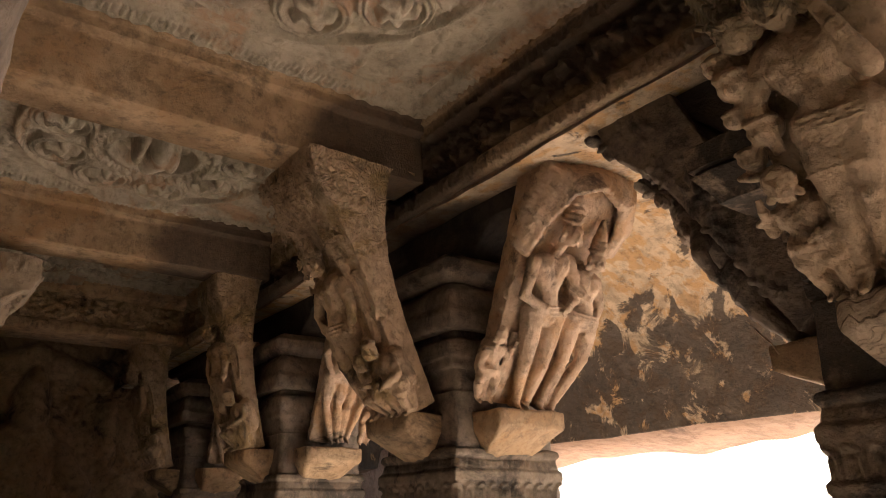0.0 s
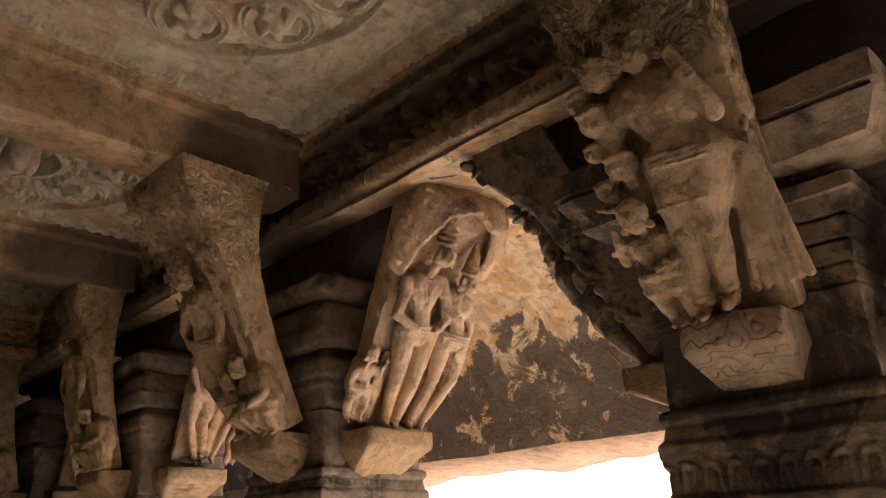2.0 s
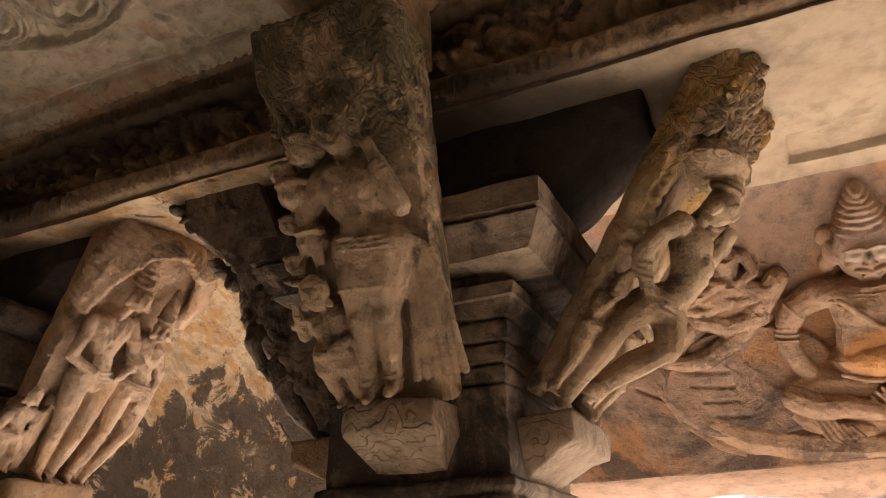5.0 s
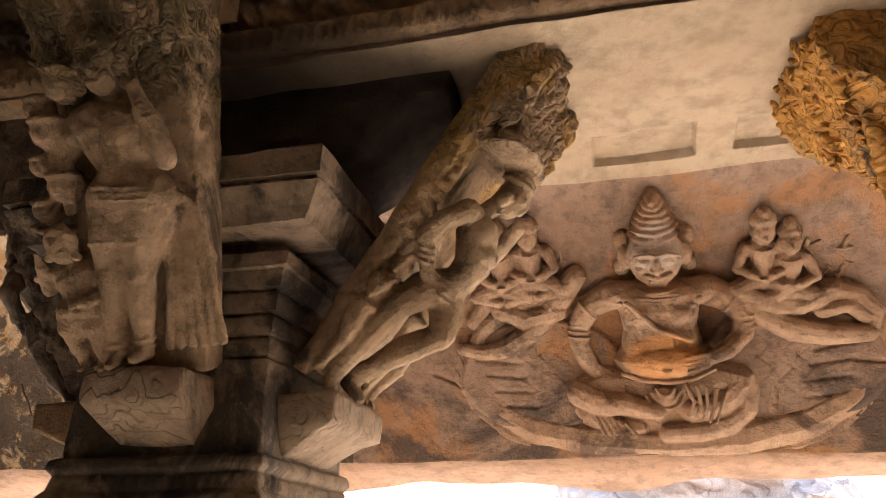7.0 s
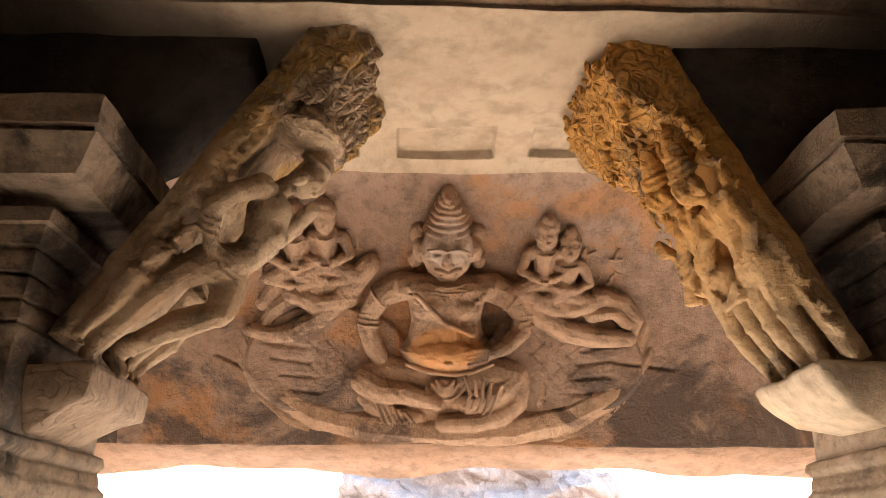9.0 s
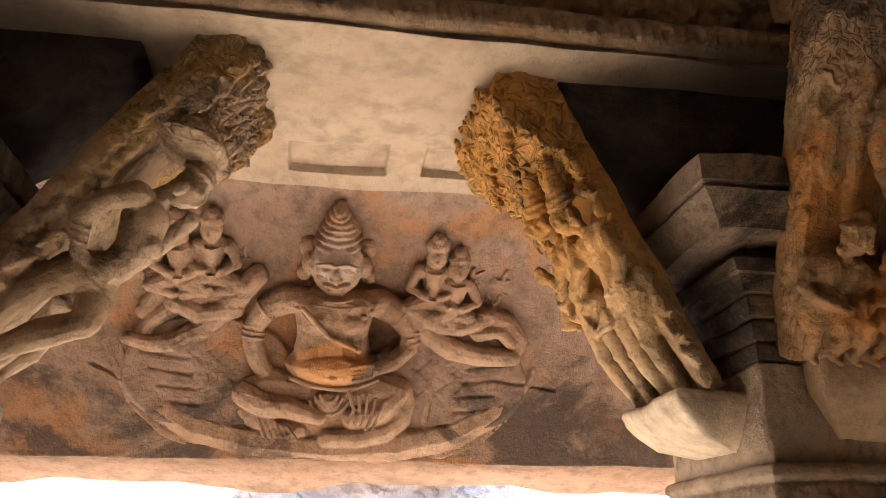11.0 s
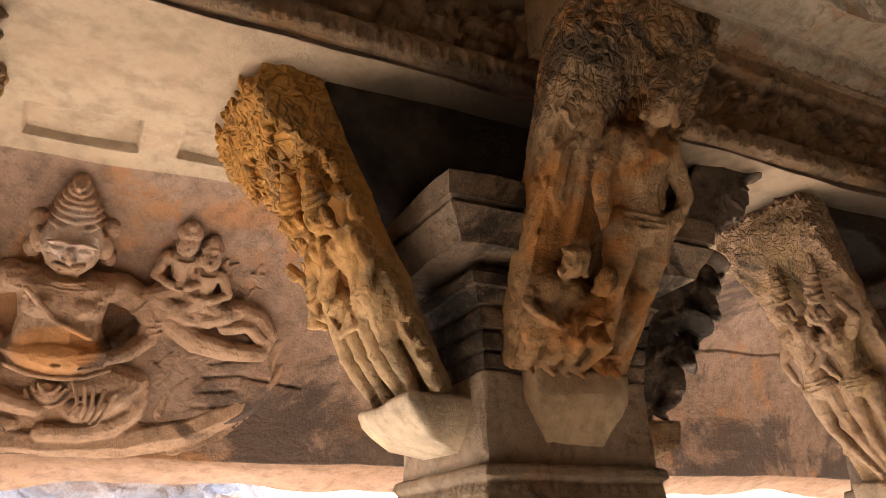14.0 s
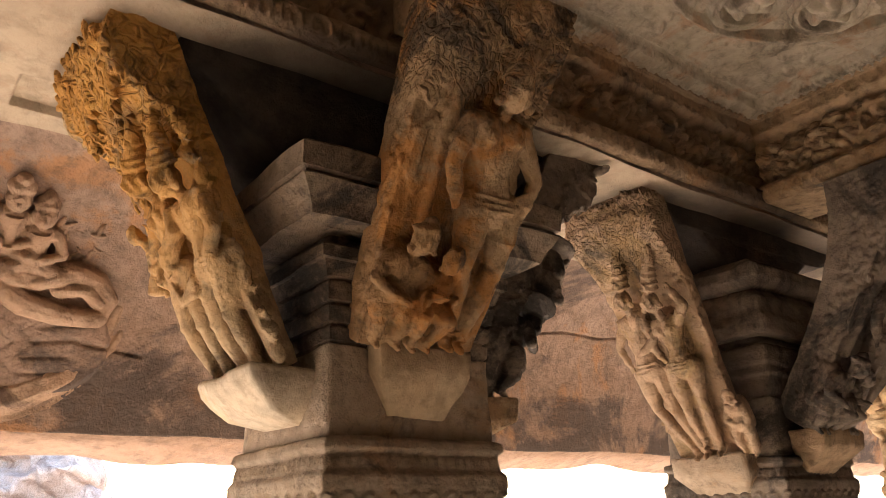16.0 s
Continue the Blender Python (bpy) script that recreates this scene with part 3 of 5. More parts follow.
def moulded_beam(name, along, at, lo, hi, mat, seed, frieze=True, label="", half=0.30, rise=0.0):
    """A beam with a plain lower fillet, a carved frieze and a toothed upper band on both faces. along: 'x' or 'y'."""
    rnd = random.Random(seed)
    length = hi - lo
    if along == "x":
        s = np.concatenate([np.arange(lo, -6.2, 0.08), np.arange(-6.2, 9.0, 0.013 if at > 1 else 0.05), np.arange(9.0, hi + 0.01, 0.08)]) - lo
    else:
        s = np.linspace(0, length, 150)
    nu = len(s)
    # section: offset outwards, height; from the inner soffit edge up to the ceiling
    prof = np.array([(0.0, 0.0), (0.015, 0.012), (0.02, 0.10), (0.012, 0.115), (-0.045, 0.125), (-0.05, 0.14), (-0.05, 0.21), (-0.05, 0.28),
                     (-0.05, 0.35), (-0.048, 0.40), (0.0, 0.42), (0.035, 0.44), (0.04, 0.52), (0.075, 0.53), (0.08, 0.60)])
    if rise > 0.1:
        prof = np.array([(0.0, 0.0), (0.004, 0.02), (0.006, 0.20), (0.004, 0.40), (0.03, 0.42), (0.05, 0.43), (0.055, 0.50), (0.07, 0.52), (0.08, 0.60)])
    dz = rise + prof[:, 1] * (0.60 - rise) / 0.60
    zz = np.concatenate([np.linspace(a, b, 7, endpoint=False) for a, b in zip(dz, dz[1:])] + [[dz[-1]]])
    oo = np.interp(zz, dz, prof[:, 0])
    S, Z = np.meshgrid(s, (zz - rise) * 0.60 / (0.60 - rise))
    Zw = SOFFIT + np.repeat(zz[:, None], nu, 1)
    rows = []
    for sg in (-1, 1):
        H = np.zeros(S.shape)
        a = -0.2
        while a < length:                           # leaf by leaf, in short stretches
            col = (s > a - 0.15) & (s < a + 0.55)
            if col.sum() > 3:
                part = H[:, col]
                foliage(part, S[:, col], Z[:, col], (a, a + 0.4, 0.16, 0.38), 34, 0.055, 0.075, rnd)
                H[:, col] = part
            a += 0.4
        H = np.where((Z > 0.13) & (Z < 0.405), H if frieze else 0.0, 0)
        if rise < 0.1:
            H += 0.018 * arches(S, 1 - (Z - 0.43) / 0.095, 0.11)
        if rise < 0.1:
            H += 0.026 * arches(S, (Z - 0.02) / 0.085, 0.125)
        off = sg * (half + oo[:, None] + H)
        rows.append(off)
    P = np.concatenate([np.stack([S[::-1], rows[0][::-1], Zw[::-1]], -1), np.stack([S, rows[1], Zw], -1)])
    if along == "x":
        W = np.stack([P[..., 0] + lo, P[..., 1] + at, P[..., 2]], -1)
    else:
        W = np.stack([at - P[..., 1], P[..., 0] + lo, P[..., 2]], -1)
    W = wobble(W, 0.007, 3.0, seed)
    n = len(zz) * 2
    F = grid_faces(nu, n)
    F += [(i + 1, i, (n - 1) * nu + i, (n - 1) * nu + i + 1) for i in range(nu - 1)]
    F.append(tuple(j * nu for j in range(n)))
    F.append(tuple(j * nu + nu - 1 for j in range(n))[::-1])
    ob = mesh_object(name, W.reshape(-1, 3), F, mat, origin=(0, 0, 0))
    return tagged(ob, label, "beam", "", "structure")


xs = list(PILLARS.values())
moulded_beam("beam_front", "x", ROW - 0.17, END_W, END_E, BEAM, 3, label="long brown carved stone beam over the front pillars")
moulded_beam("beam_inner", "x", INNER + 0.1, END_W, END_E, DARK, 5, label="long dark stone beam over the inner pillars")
for i, x in enumerate(xs):
    shallow = -6 < x < 5
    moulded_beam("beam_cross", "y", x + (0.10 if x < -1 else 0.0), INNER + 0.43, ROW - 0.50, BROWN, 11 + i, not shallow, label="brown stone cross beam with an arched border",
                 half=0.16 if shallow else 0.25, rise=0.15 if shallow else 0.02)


def ceiling_panel(x0, x1, seed, mat):
    """One ceiling panel with a lotus wheel, vine circles and a plain margin in low relief."""
    rnd = random.Random(seed)
    y0, y1 = INNER + 0.43, ROW - 0.50
    step = 0.0105 if -5.2 < x0 < 4 else 0.02
    nu, nv = int((x1 - x0) / step), int((y1 - y0) / step)
    U, V = np.meshgrid(np.linspace(x0, x1, nu), np.linspace(y0, y1, nv))
    H = np.zeros(U.shape)
    cx, cy = (x0 + x1) / 2, (y0 + y1) / 2
    d, a = np.hypot(U - cx, V - cy), np.arctan2(V - cy, U - cx)
    for r, w in ((0.29, 0.028), (0.40, 0.03), (0.83, 0.02)):
        ring(H, U, V, cx, cy, r, w, 0.045)
    H += np.where((d > 0.31) & (d < 0.385), 0.03 * np.abs(np.sin(a * 16)), 0)
    H -= np.where(d < 0.27, 0.05, 0)
    K = np.full(U.shape, -9.0)
    limb(K, U, V, [(cx - 0.14, cy - 0.02, 0.07), (cx, cy + 0.05, 0.09), (cx + 0.13, cy, 0.06)], 0.10)
    limb(K, U, V, [(cx + 0.02, cy + 0.10, 0.06)], 0.12)
    limb(K, U, V, [(cx - 0.10, cy - 0.10, 0.04), (cx + 0.12, cy - 0.10, 0.04)], 0.07)
    for k in range(9):
        t = radians(161 - 40 * k)
        px, py = cx + 0.61 * math.cos(t), cy + 0.61 * math.sin(t)
        for r, w in ((0.155, 0.016), (0.185, 0.014)):
            ring(H, U, V, px, py, r, w, 0.038)
        for q in range(5):
            s = q * 1.26 + rnd.uniform(-0.3, 0.3)
            limb(K, U, V, [(px + 0.09 * math.cos(s), py + 0.09 * math.sin(s), 0.035), (px + 0.03 * math.cos(s + 1), py + 0.03 * math.sin(s + 1), 0.035)], 0.05)
        limb(K, U, V, [(px, py, 0.045)], 0.065)
    H = np.maximum(H, K)
    F0 = np.zeros(U.shape)
    foliage(F0, U, V, (x0 + 0.25, x1 - 0.25, y0 + 0.22, y1 - 0.22), 260, 0.06, 0.016, rnd)
    H = np.where(H < 0.01, H + F0, H)
    edge = np.minimum(np.minimum(U - x0, x1 - U), np.minimum(V - y0, y1 - V))
    H *= 1.45
    run = np.where(np.minimum(U - x0, x1 - U) < np.minimum(V - y0, y1 - V), V, U)
    H += 0.05 * np.clip((0.155 - edge) / 0.012, 0, 1) + 0.02 * np.clip(1 - np.abs(edge - 0.185) / 0.014, 0, 1) + 0.022 * arches(run, 1 - (edge - 0.015) / 0.13, 0.105)
    P = np.stack([U, V, CEILING - H], -1)
    P = wobble(P, 0.012, 2.6, seed)
    lo = P.reshape(-1, 3)
    top = np.array([(x0, y0, CEILING + 0.2), (x1, y0, CEILING + 0.2), (x1, y1, CEILING + 0.2), (x0, y1, CEILING + 0.2)])
    n = len(lo)
    F = [f[::-1] for f in grid_faces(nu, nv)]
    F += [(n, n + 1, n + 2, n + 3)]
    F += [tuple(range(nu)) + (n + 1, n), tuple((nv - 1) * nu + i for i in range(nu))[::-1] + (n + 3, n + 2),
          tuple(j * nu for j in range(nv))[::-1] + (n, n + 3), tuple(j * nu + nu - 1 for j in range(nv)) + (n + 2, n + 1)]
    ob = mesh_object("ceiling", np.vstack([lo, top]), F, mat)
    return tagged(ob, "grey washed stone ceiling panel with carved vine circles", "ceiling", "ceiling panels", "structure")


def beside(x, way):
    """Where a ceiling panel meets the cross beam at x."""
    if x in (END_W, END_E):
        return x
    return x + (0.10 if x < -1 else 0.0) + way * (0.21 if x < 5 else 0.27)


for i, (a, b) in enumerate(zip([END_W] + xs, xs + [END_E])):
    ceiling_panel(beside(a, 1), beside(b, -1), 40 + i, GREY)

block("floor", END_W - 0.6, END_E + 0.6, -4.6, 4.5, -0.5, 0.0, FLOOR, 0.5, 0.004, "worn sandstone floor of the cave porch")
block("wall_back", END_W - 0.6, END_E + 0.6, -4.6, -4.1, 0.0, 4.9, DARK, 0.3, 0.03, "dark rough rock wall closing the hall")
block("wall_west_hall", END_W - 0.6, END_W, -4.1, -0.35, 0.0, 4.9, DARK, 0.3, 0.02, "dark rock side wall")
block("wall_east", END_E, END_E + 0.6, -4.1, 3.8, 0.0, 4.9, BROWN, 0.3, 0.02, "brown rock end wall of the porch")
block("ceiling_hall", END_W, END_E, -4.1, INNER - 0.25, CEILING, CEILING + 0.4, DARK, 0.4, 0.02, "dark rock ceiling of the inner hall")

# ---------------------------------------------------------------- the eave
EAVE = [(3.05, 3.425), (3.84, 3.435), (4.00, 3.44), (4.16, 3.40), (4.34, 3.31), (4.52, 3.18), (4.68, 3.02), (4.80, 2.84), (4.88, 2.64), (4.94, 2.42), (4.98, 2.20)]
BAY = 1.68


def eave_curve():
    """The eave's underside: distance along it, its points and its normals towards the porch."""
    pts = np.array(EAVE)
    seg = np.r_[0, np.cumsum(np.hypot(*np.diff(pts, axis=0).T))]
    d = np.linspace(0, seg[-1], 300)
    y, z = np.interp(d, seg, pts[:, 0]), np.interp(d, seg, pts[:, 1])
    k = np.ones(15) / 15
    y[7:-7], z[7:-7] = np.convolve(y, k, "valid"), np.convolve(z, k, "valid")
    ty, tz = np.gradient(y), np.gradient(z)
    ln = np.hypot(ty, tz)
    return d, y, z, tz / ln, -ty / ln


def eave_cuts(H, A, B):
    """Sunk ground round the winged form, and the lines cut into its wings."""
    soft = np.clip(np.minimum(0.80 - np.abs(A + 0.10), np.minimum(1.46 - B, B - 0.50)) / 0.022, 0, 1)
    H = H - 0.115 * soft
    for s in (-1, 1):
        wing = np.clip((1 - ((A - s * 0.62) / 0.44) ** 2 - ((B - 0.44) / 0.30) ** 2) / 0.1, 0, 1)
        H = np.maximum(H, 0.03 * wing)
        for off in (0.0, 0.09, 0.19):
            groove(H, A, B, [(s * (u + off), v) for u, v in ((0.46, 0.60), (0.53, 0.54), (0.46, 0.48), (0.53, 0.42), (0.46, 0.36), (0.53, 0.30))], 0.009, 0.006)
        for k in range(4):
            groove(H, A, B, [(s * (0.96 - 0.05 * k), 0.54 - 0.085 * k), (s * (0.72 - 0.02 * k), 0.50 - 0.075 * k)], 0.015, 0.013)
    return H


def winged_form():
    """The winged, seated form carved in high relief on the eave between the two thick pillars."""
    c = Carving()
    for s in (-1, 1):
        # the worn rim of the wing, and the long limbs spread above it
        c.low([(s * 1.06, 0.62, 0.05), (s * 1.00, 0.44, 0.07), (s * 0.88, 0.27, 0.09), (s * 0.66, 0.16, 0.11), (s * 0.35, 0.09, 0.11), (0, 0.06, 0.11)], 0.036)
        c.low([(s * 1.10, 0.50, 0.03), (s * 1.00, 0.28, 0.035), (s * 0.82, 0.12, 0.04), (s * 0.60, 0.04, 0.045)], 0.030)
        if s < 0:
            c.low([(-0.39, 0.97, 0.055), (-0.51, 0.81, 0.066), (-0.65, 0.67, 0.064), (-0.79, 0.585, 0.055), (-0.91, 0.575, 0.045), (-1.01, 0.60, 0.04)], 0.115)
            c.low([(-0.58, 0.86, 0.055), (-0.74, 0.80, 0.055), (-0.90, 0.70, 0.05), (-0.96, 0.60, 0.04)], 0.09)
            c.low([(-0.86, 0.86, 0.045), (-0.95, 0.74, 0.045)], 0.08)
        else:
            c.low([(0.36, 0.80, 0.055), (0.48, 0.70, 0.064), (0.62, 0.61, 0.066), (0.78, 0.575, 0.058), (0.96, 0.57, 0.045)], 0.115)
            c.low([(0.66, 0.78, 0.05), (0.80, 0.80, 0.055), (0.93, 0.76, 0.055), (1.0, 0.68, 0.045), (0.97, 0.58, 0.04)], 0.10)
            c.low([(0.76, 0.70, 0.04), (0.88, 0.72, 0.04), (0.94, 0.66, 0.035)], 0.12)
        # arms: one rests on the thigh, one lays its palm on the belly
        c.low([(s * 0.23, 0.845, 0.082), (s * 0.33, 0.80, 0.070), (s * 0.40, 0.70, 0.058)], 0.13)
        if s < 0:
            c.low([(-0.40, 0.70, 0.058), (-0.405, 0.60, 0.054), (-0.37, 0.50, 0.052), (-0.34, 0.455, 0.045)], 0.12)
        else:
            c.chain((0.40, 0.70, 0.07, 0.056), (0.39, 0.60, 0.08, 0.052), (0.31, 0.53, 0.13, 0.046), (0.21, 0.495, 0.20, 0.038))
            for k in range(4):
                c.low([(0.20, 0.525 - 0.024 * k, 0.013), (0.11, 0.51 - 0.026 * k, 0.011)], 0.245)
        for k in range(3):
            c.egg((s * 0.402, 0.70 - 0.035 * k, 0.075), (0.066, 0.012, 0.060), s * 0.15)
        c.egg((s * 0.345, 0.785, 0.065), (0.080, 0.016, 0.075), s * 0.9)
        # folded legs under cloth
        if s < 0:
            c.low([(-0.10, 0.35, 0.09), (-0.30, 0.385, 0.092), (-0.41, 0.345, 0.080)], 0.125)
            c.low([(-0.42, 0.33, 0.07), (-0.33, 0.285, 0.070), (-0.20, 0.275, 0.062), (-0.09, 0.235, 0.05), (-0.04, 0.215, 0.04)], 0.165)
            c.low([(-0.42, 0.24, 0.06), (-0.30, 0.175, 0.058), (-0.14, 0.15, 0.05)], 0.085)
            for k in range(6):
                c.low([(-0.36 + 0.03 * k, 0.235 - 0.012 * k, 0.010), (-0.31 + 0.03 * k, 0.115, 0.010)], 0.11)
        else:
            c.low([(0.10, 0.36, 0.09), (0.26, 0.39, 0.092), (0.36, 0.36, 0.080)], 0.13)
            c.low([(0.40, 0.32, 0.05), (0.375, 0.22, 0.056), (0.29, 0.155, 0.056), (0.15, 0.12, 0.052), (0.0, 0.115, 0.046)], 0.115)
            c.low([(0.34, 0.33, 0.07), (0.26, 0.25, 0.072), (0.13, 0.22, 0.062)], 0.135)
            for k in range(5):
                c.low([(0.10 + 0.045 * k, 0.36 - 0.01 * k, 0.010), (0.13 + 0.03 * k, 0.27 - 0.012 * k, 0.010), (0.10 + 0.03 * k, 0.20 - 0.010 * k, 0.009)], 0.175)
        c.low([(s * 0.47, 0.42, 0.05), (s * 0.53, 0.33, 0.05), (s * 0.50, 0.22, 0.05)], 0.055)
        c.egg((s * 0.090, 0.755, 0.13), (0.100, 0.085, 0.10))
        # the edge of the sunk ground beside the arms
        c.low([(s * 0.50, 0.94, 0.03), (s * 0.46, 0.80, 0.03)], 0.03)
        # ears, locks and eyes
        c.egg((s * 0.135, 1.07, 0.08), (0.045, 0.075, 0.05))
        c.egg((s * 0.165, 1.00, 0.04), (0.04, 0.05, 0.04))
        c.egg((s * 0.150, 1.14, 0.03), (0.05, 0.06, 0.05))
        c.egg((s * 0.054, 1.112, 0.205), (0.040, 0.027, 0.030))
        c.low([(s * 0.054 + 0.046 * math.cos(a), 1.112 + 0.034 * math.sin(a), 0.006) for a in np.linspace(0, 6.28, 9)], 0.222)
        c.low([(s * 0.10, 1.155, 0.009), (s * 0.05, 1.168, 0.011), (s * 0.012, 1.150, 0.009)], 0.232)
        c.egg((s * 0.055, 1.045, 0.185), (0.038, 0.036, 0.032))
        for u, v in (((0.50, 1.10), (0.62, 1.03)) if s > 0 else ((0.61, 1.18), (0.77, 1.16))):
            c.sitter(s * u, v + 0.05, s)
        c.low([(s * 0.50, 0.78, 0.05), (s * 0.66, 0.74, 0.06), (s * 0.80, 0.80, 0.05)], 0.12)
    c.low([(0, 0.80, 0.135), (0, 0.70, 0.145), (0, 0.58, 0.160)], 0.225)
    c.low([(-0.10, 0.81, 0.10), (-0.06, 0.66, 0.12), (-0.09, 0.56, 0.11)], 0.205)
    c.low([(0.10, 0.81, 0.10), (0.06, 0.66, 0.12), (0.09, 0.56, 0.11)], 0.205)
    c.egg((0, 1.05, 0.0), (0.12, 0.16, 0.15))
    c.egg((0, 0.70, 0.0), (0.18, 0.20, 0.15))
    c.low([(-0.21, 0.855, 0.075), (0.21, 0.855, 0.075)], 0.16)
    c.low([(-0.12, 0.85, 0.08), (0.12, 0.85, 0.08)], 0.20)
    c.egg((0.015, 0.495, 0.05), (0.26, 0.118, 0.205))
    c.egg((0.01, 0.445, 0.235), (0.022, 0.014, 0.016))
    for v, r in ((0.915, 0.12), (0.895, 0.145), (0.87, 0.165), (0.845, 0.18)):
        c.egg((0, v, 0.085), (r, 0.011, 0.135))
    c.low([(-0.15, 0.86, 0.016), (-0.02, 0.70, 0.018), (0.13, 0.60, 0.018)], 0.245)
    c.low([(0, 0.97, 0.08), (0, 0.90, 0.09)], 0.14)
    c.egg((0, 1.075, 0.10), (0.138, 0.168, 0.125))
    c.egg((0, 1.075, 0.225), (0.020, 0.05, 0.035))
    c.egg((0, 1.055, 0.235), (0.034, 0.018, 0.026))
    c.low([(-0.062, 1.022, 0.010), (0, 1.004, 0.013), (0.062, 1.022, 0.010)], 0.228)
    c.low([(-0.035, 0.986, 0.010), (0.035, 0.986, 0.010)], 0.212)
    for k, (v, r) in enumerate(((1.20, 0.130), (1.235, 0.118), (1.27, 0.108), (1.305, 0.094), (1.34, 0.078), (1.375, 0.058), (1.405, 0.038))):
        c.egg((0, v, 0.07), (r, 0.024, 0.11 - 0.008 * k))
    c.egg((0, 0.27, 0.0), (0.36, 0.16, 0.10))
    # loincloth with curved hems
    c.egg((0.0, 0.30, 0.05), (0.10, 0.085, 0.11))
    for r in (0.05, 0.08, 0.11):
        c.low([(r * math.cos(a), 0.36 + r * math.sin(a) * 1.1, 0.009) for a in np.linspace(-2.75, -0.4, 8)], 0.172 - 0.25 * r)
    c.low([(-0.20, 0.43, 0.012), (-0.10, 0.385, 0.013), (0.02, 0.370, 0.013), (0.14, 0.385, 0.013), (0.24, 0.43, 0.012)], 0.165)
    rnd = random.Random(5)
    c.leaves((-0.98, -0.42, 0.66, 1.10), 46, 0.04, rnd, lambda u, v: 0.03)
    c.leaves((0.40, 0.92, 0.62, 1.05), 46, 0.04, rnd, lambda u, v: 0.03)
    for k in range(9):                                  # beads of the great necklace
        a = math.pi * (1.12 + 0.095 * k)
        c.egg((0.20 * math.cos(a), 0.90 + 0.15 * math.sin(a), 0.20), (0.016, 0.016, 0.014))
    c.leaves((-0.75, 0.75, 0.02, 0.16), 30, 0.06, rnd)
    d, y, z, ny, nz = eave_curve()
    total = d[-1]

    def place(P):
        at = np.clip(total - P[:, 1], 0, total)
        h = P[:, 2] * 1.1 - 0.03
        return np.column_stack([BAY + P[:, 0], np.interp(at, d, y) + np.interp(at, d, ny) * h, np.interp(at, d, z) + np.interp(at, d, nz) * h])
    ob = c.fuse("winged_figure", place, ROSE, 0.0058, (BAY, 4.98, 2.2))
    return tagged(ob, "winged seated figure carved in pink stone relief", "sculpture", "", "thing")


def build_eave():
    d, y, z, ny, nz = eave_curve()
    total = d[-1]
    x = np.concatenate([np.arange(END_W - 0.6, -3.0, 0.06), np.arange(-3.0, 0.42, 0.02), np.arange(0.42, 3.05, 0.008), np.arange(3.05, 6.2, 0.02), np.arange(6.2, END_E + 0.6, 0.06)])
    X, D = np.meshgrid(x, d)
    A, B = X - BAY, total - D
    H = np.zeros(X.shape)
    H = eave_cuts(H, A, B)
    # shallow square recesses along the top of the curve
    for c in np.arange(-18, 16) * 0.62 + BAY - 0.03:
        rec = (np.abs(X - c) < 0.22) & (B > 1.60) & (B < 1.84)
        H -= np.where(rec, 0.04, 0)
    for pts in ([(0.90, 0.44), (1.05, 0.42), (1.22, 0.40)], [(3.9, 0.86), (4.15, 0.90), (4.5, 0.88), (5.0, 0.94)], [(-1.05, 0.40), (-1.2, 0.47)]):
        groove(H, A, B, pts, 0.014, 0.02)
    Y, Z = y[:, None] + ny[:, None] * H, z[:, None] + nz[:, None] * H
    P = np.stack([X, Y, Z], -1)
    P = wobble(P, 0.014, 1.9, 2.0)
    # a thick sheet of rock: lip, outer face, roof
    lipy = 5.30 + 0.35 * np.clip((-1.6 - x) / 1.5, 0, 1) + 0.04 * np.sin(x * 2.3) + 0.03 * np.sin(x * 5.1 + 1)
    lipz = 2.10 + 0.02 * np.sin(x * 3.1) + 0.012 * np.sin(x * 7.7)
    o = np.ones(len(x))
    back = np.stack([np.stack([x, lipy, lipz], -1), np.stack([x, lipy + 0.1, 2.45 * o], -1), np.stack([x, 5.35 * o, 3.2 * o], -1),
                     np.stack([x, 4.9 * o, 3.9 * o], -1), np.stack([x, 4.5 * o, 4.3 * o], -1), np.stack([x, 3.3 * o, 4.3 * o], -1)])
    P = np.concatenate([P, wobble(back, 0.02, 2.1, 4.0)])
    n, m = len(x), P.shape[0]
    F = [f[::-1] for f in grid_faces(n, m)]
    ends = [tuple(j * n for j in range(m)), tuple(j * n + n - 1 for j in range(m))[::-1]]
    F += ends
    F += [((m - 1) * n + i, (m - 1) * n + i + 1, i + 1, i)[::-1] for i in range(n - 1)]
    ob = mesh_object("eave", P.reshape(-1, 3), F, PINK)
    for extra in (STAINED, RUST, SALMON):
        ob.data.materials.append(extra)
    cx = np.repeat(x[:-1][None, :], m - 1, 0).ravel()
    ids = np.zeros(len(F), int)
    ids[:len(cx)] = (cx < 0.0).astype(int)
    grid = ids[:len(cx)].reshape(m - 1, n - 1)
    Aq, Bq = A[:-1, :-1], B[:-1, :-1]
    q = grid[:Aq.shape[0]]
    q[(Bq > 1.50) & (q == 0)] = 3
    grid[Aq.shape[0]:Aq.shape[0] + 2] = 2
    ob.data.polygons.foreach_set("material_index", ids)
    return tagged(ob, "curved pink sandstone eave carved with a winged seated figure", "eave", "", "structure")


build_eave()
winged_form()
block("cliff_above", END_W - 0.6, END_E + 0.6, -4.6, 4.7, 4.65, 9.0, CLIFF, 0.5, 0.1, "rock of the hill above the cave")


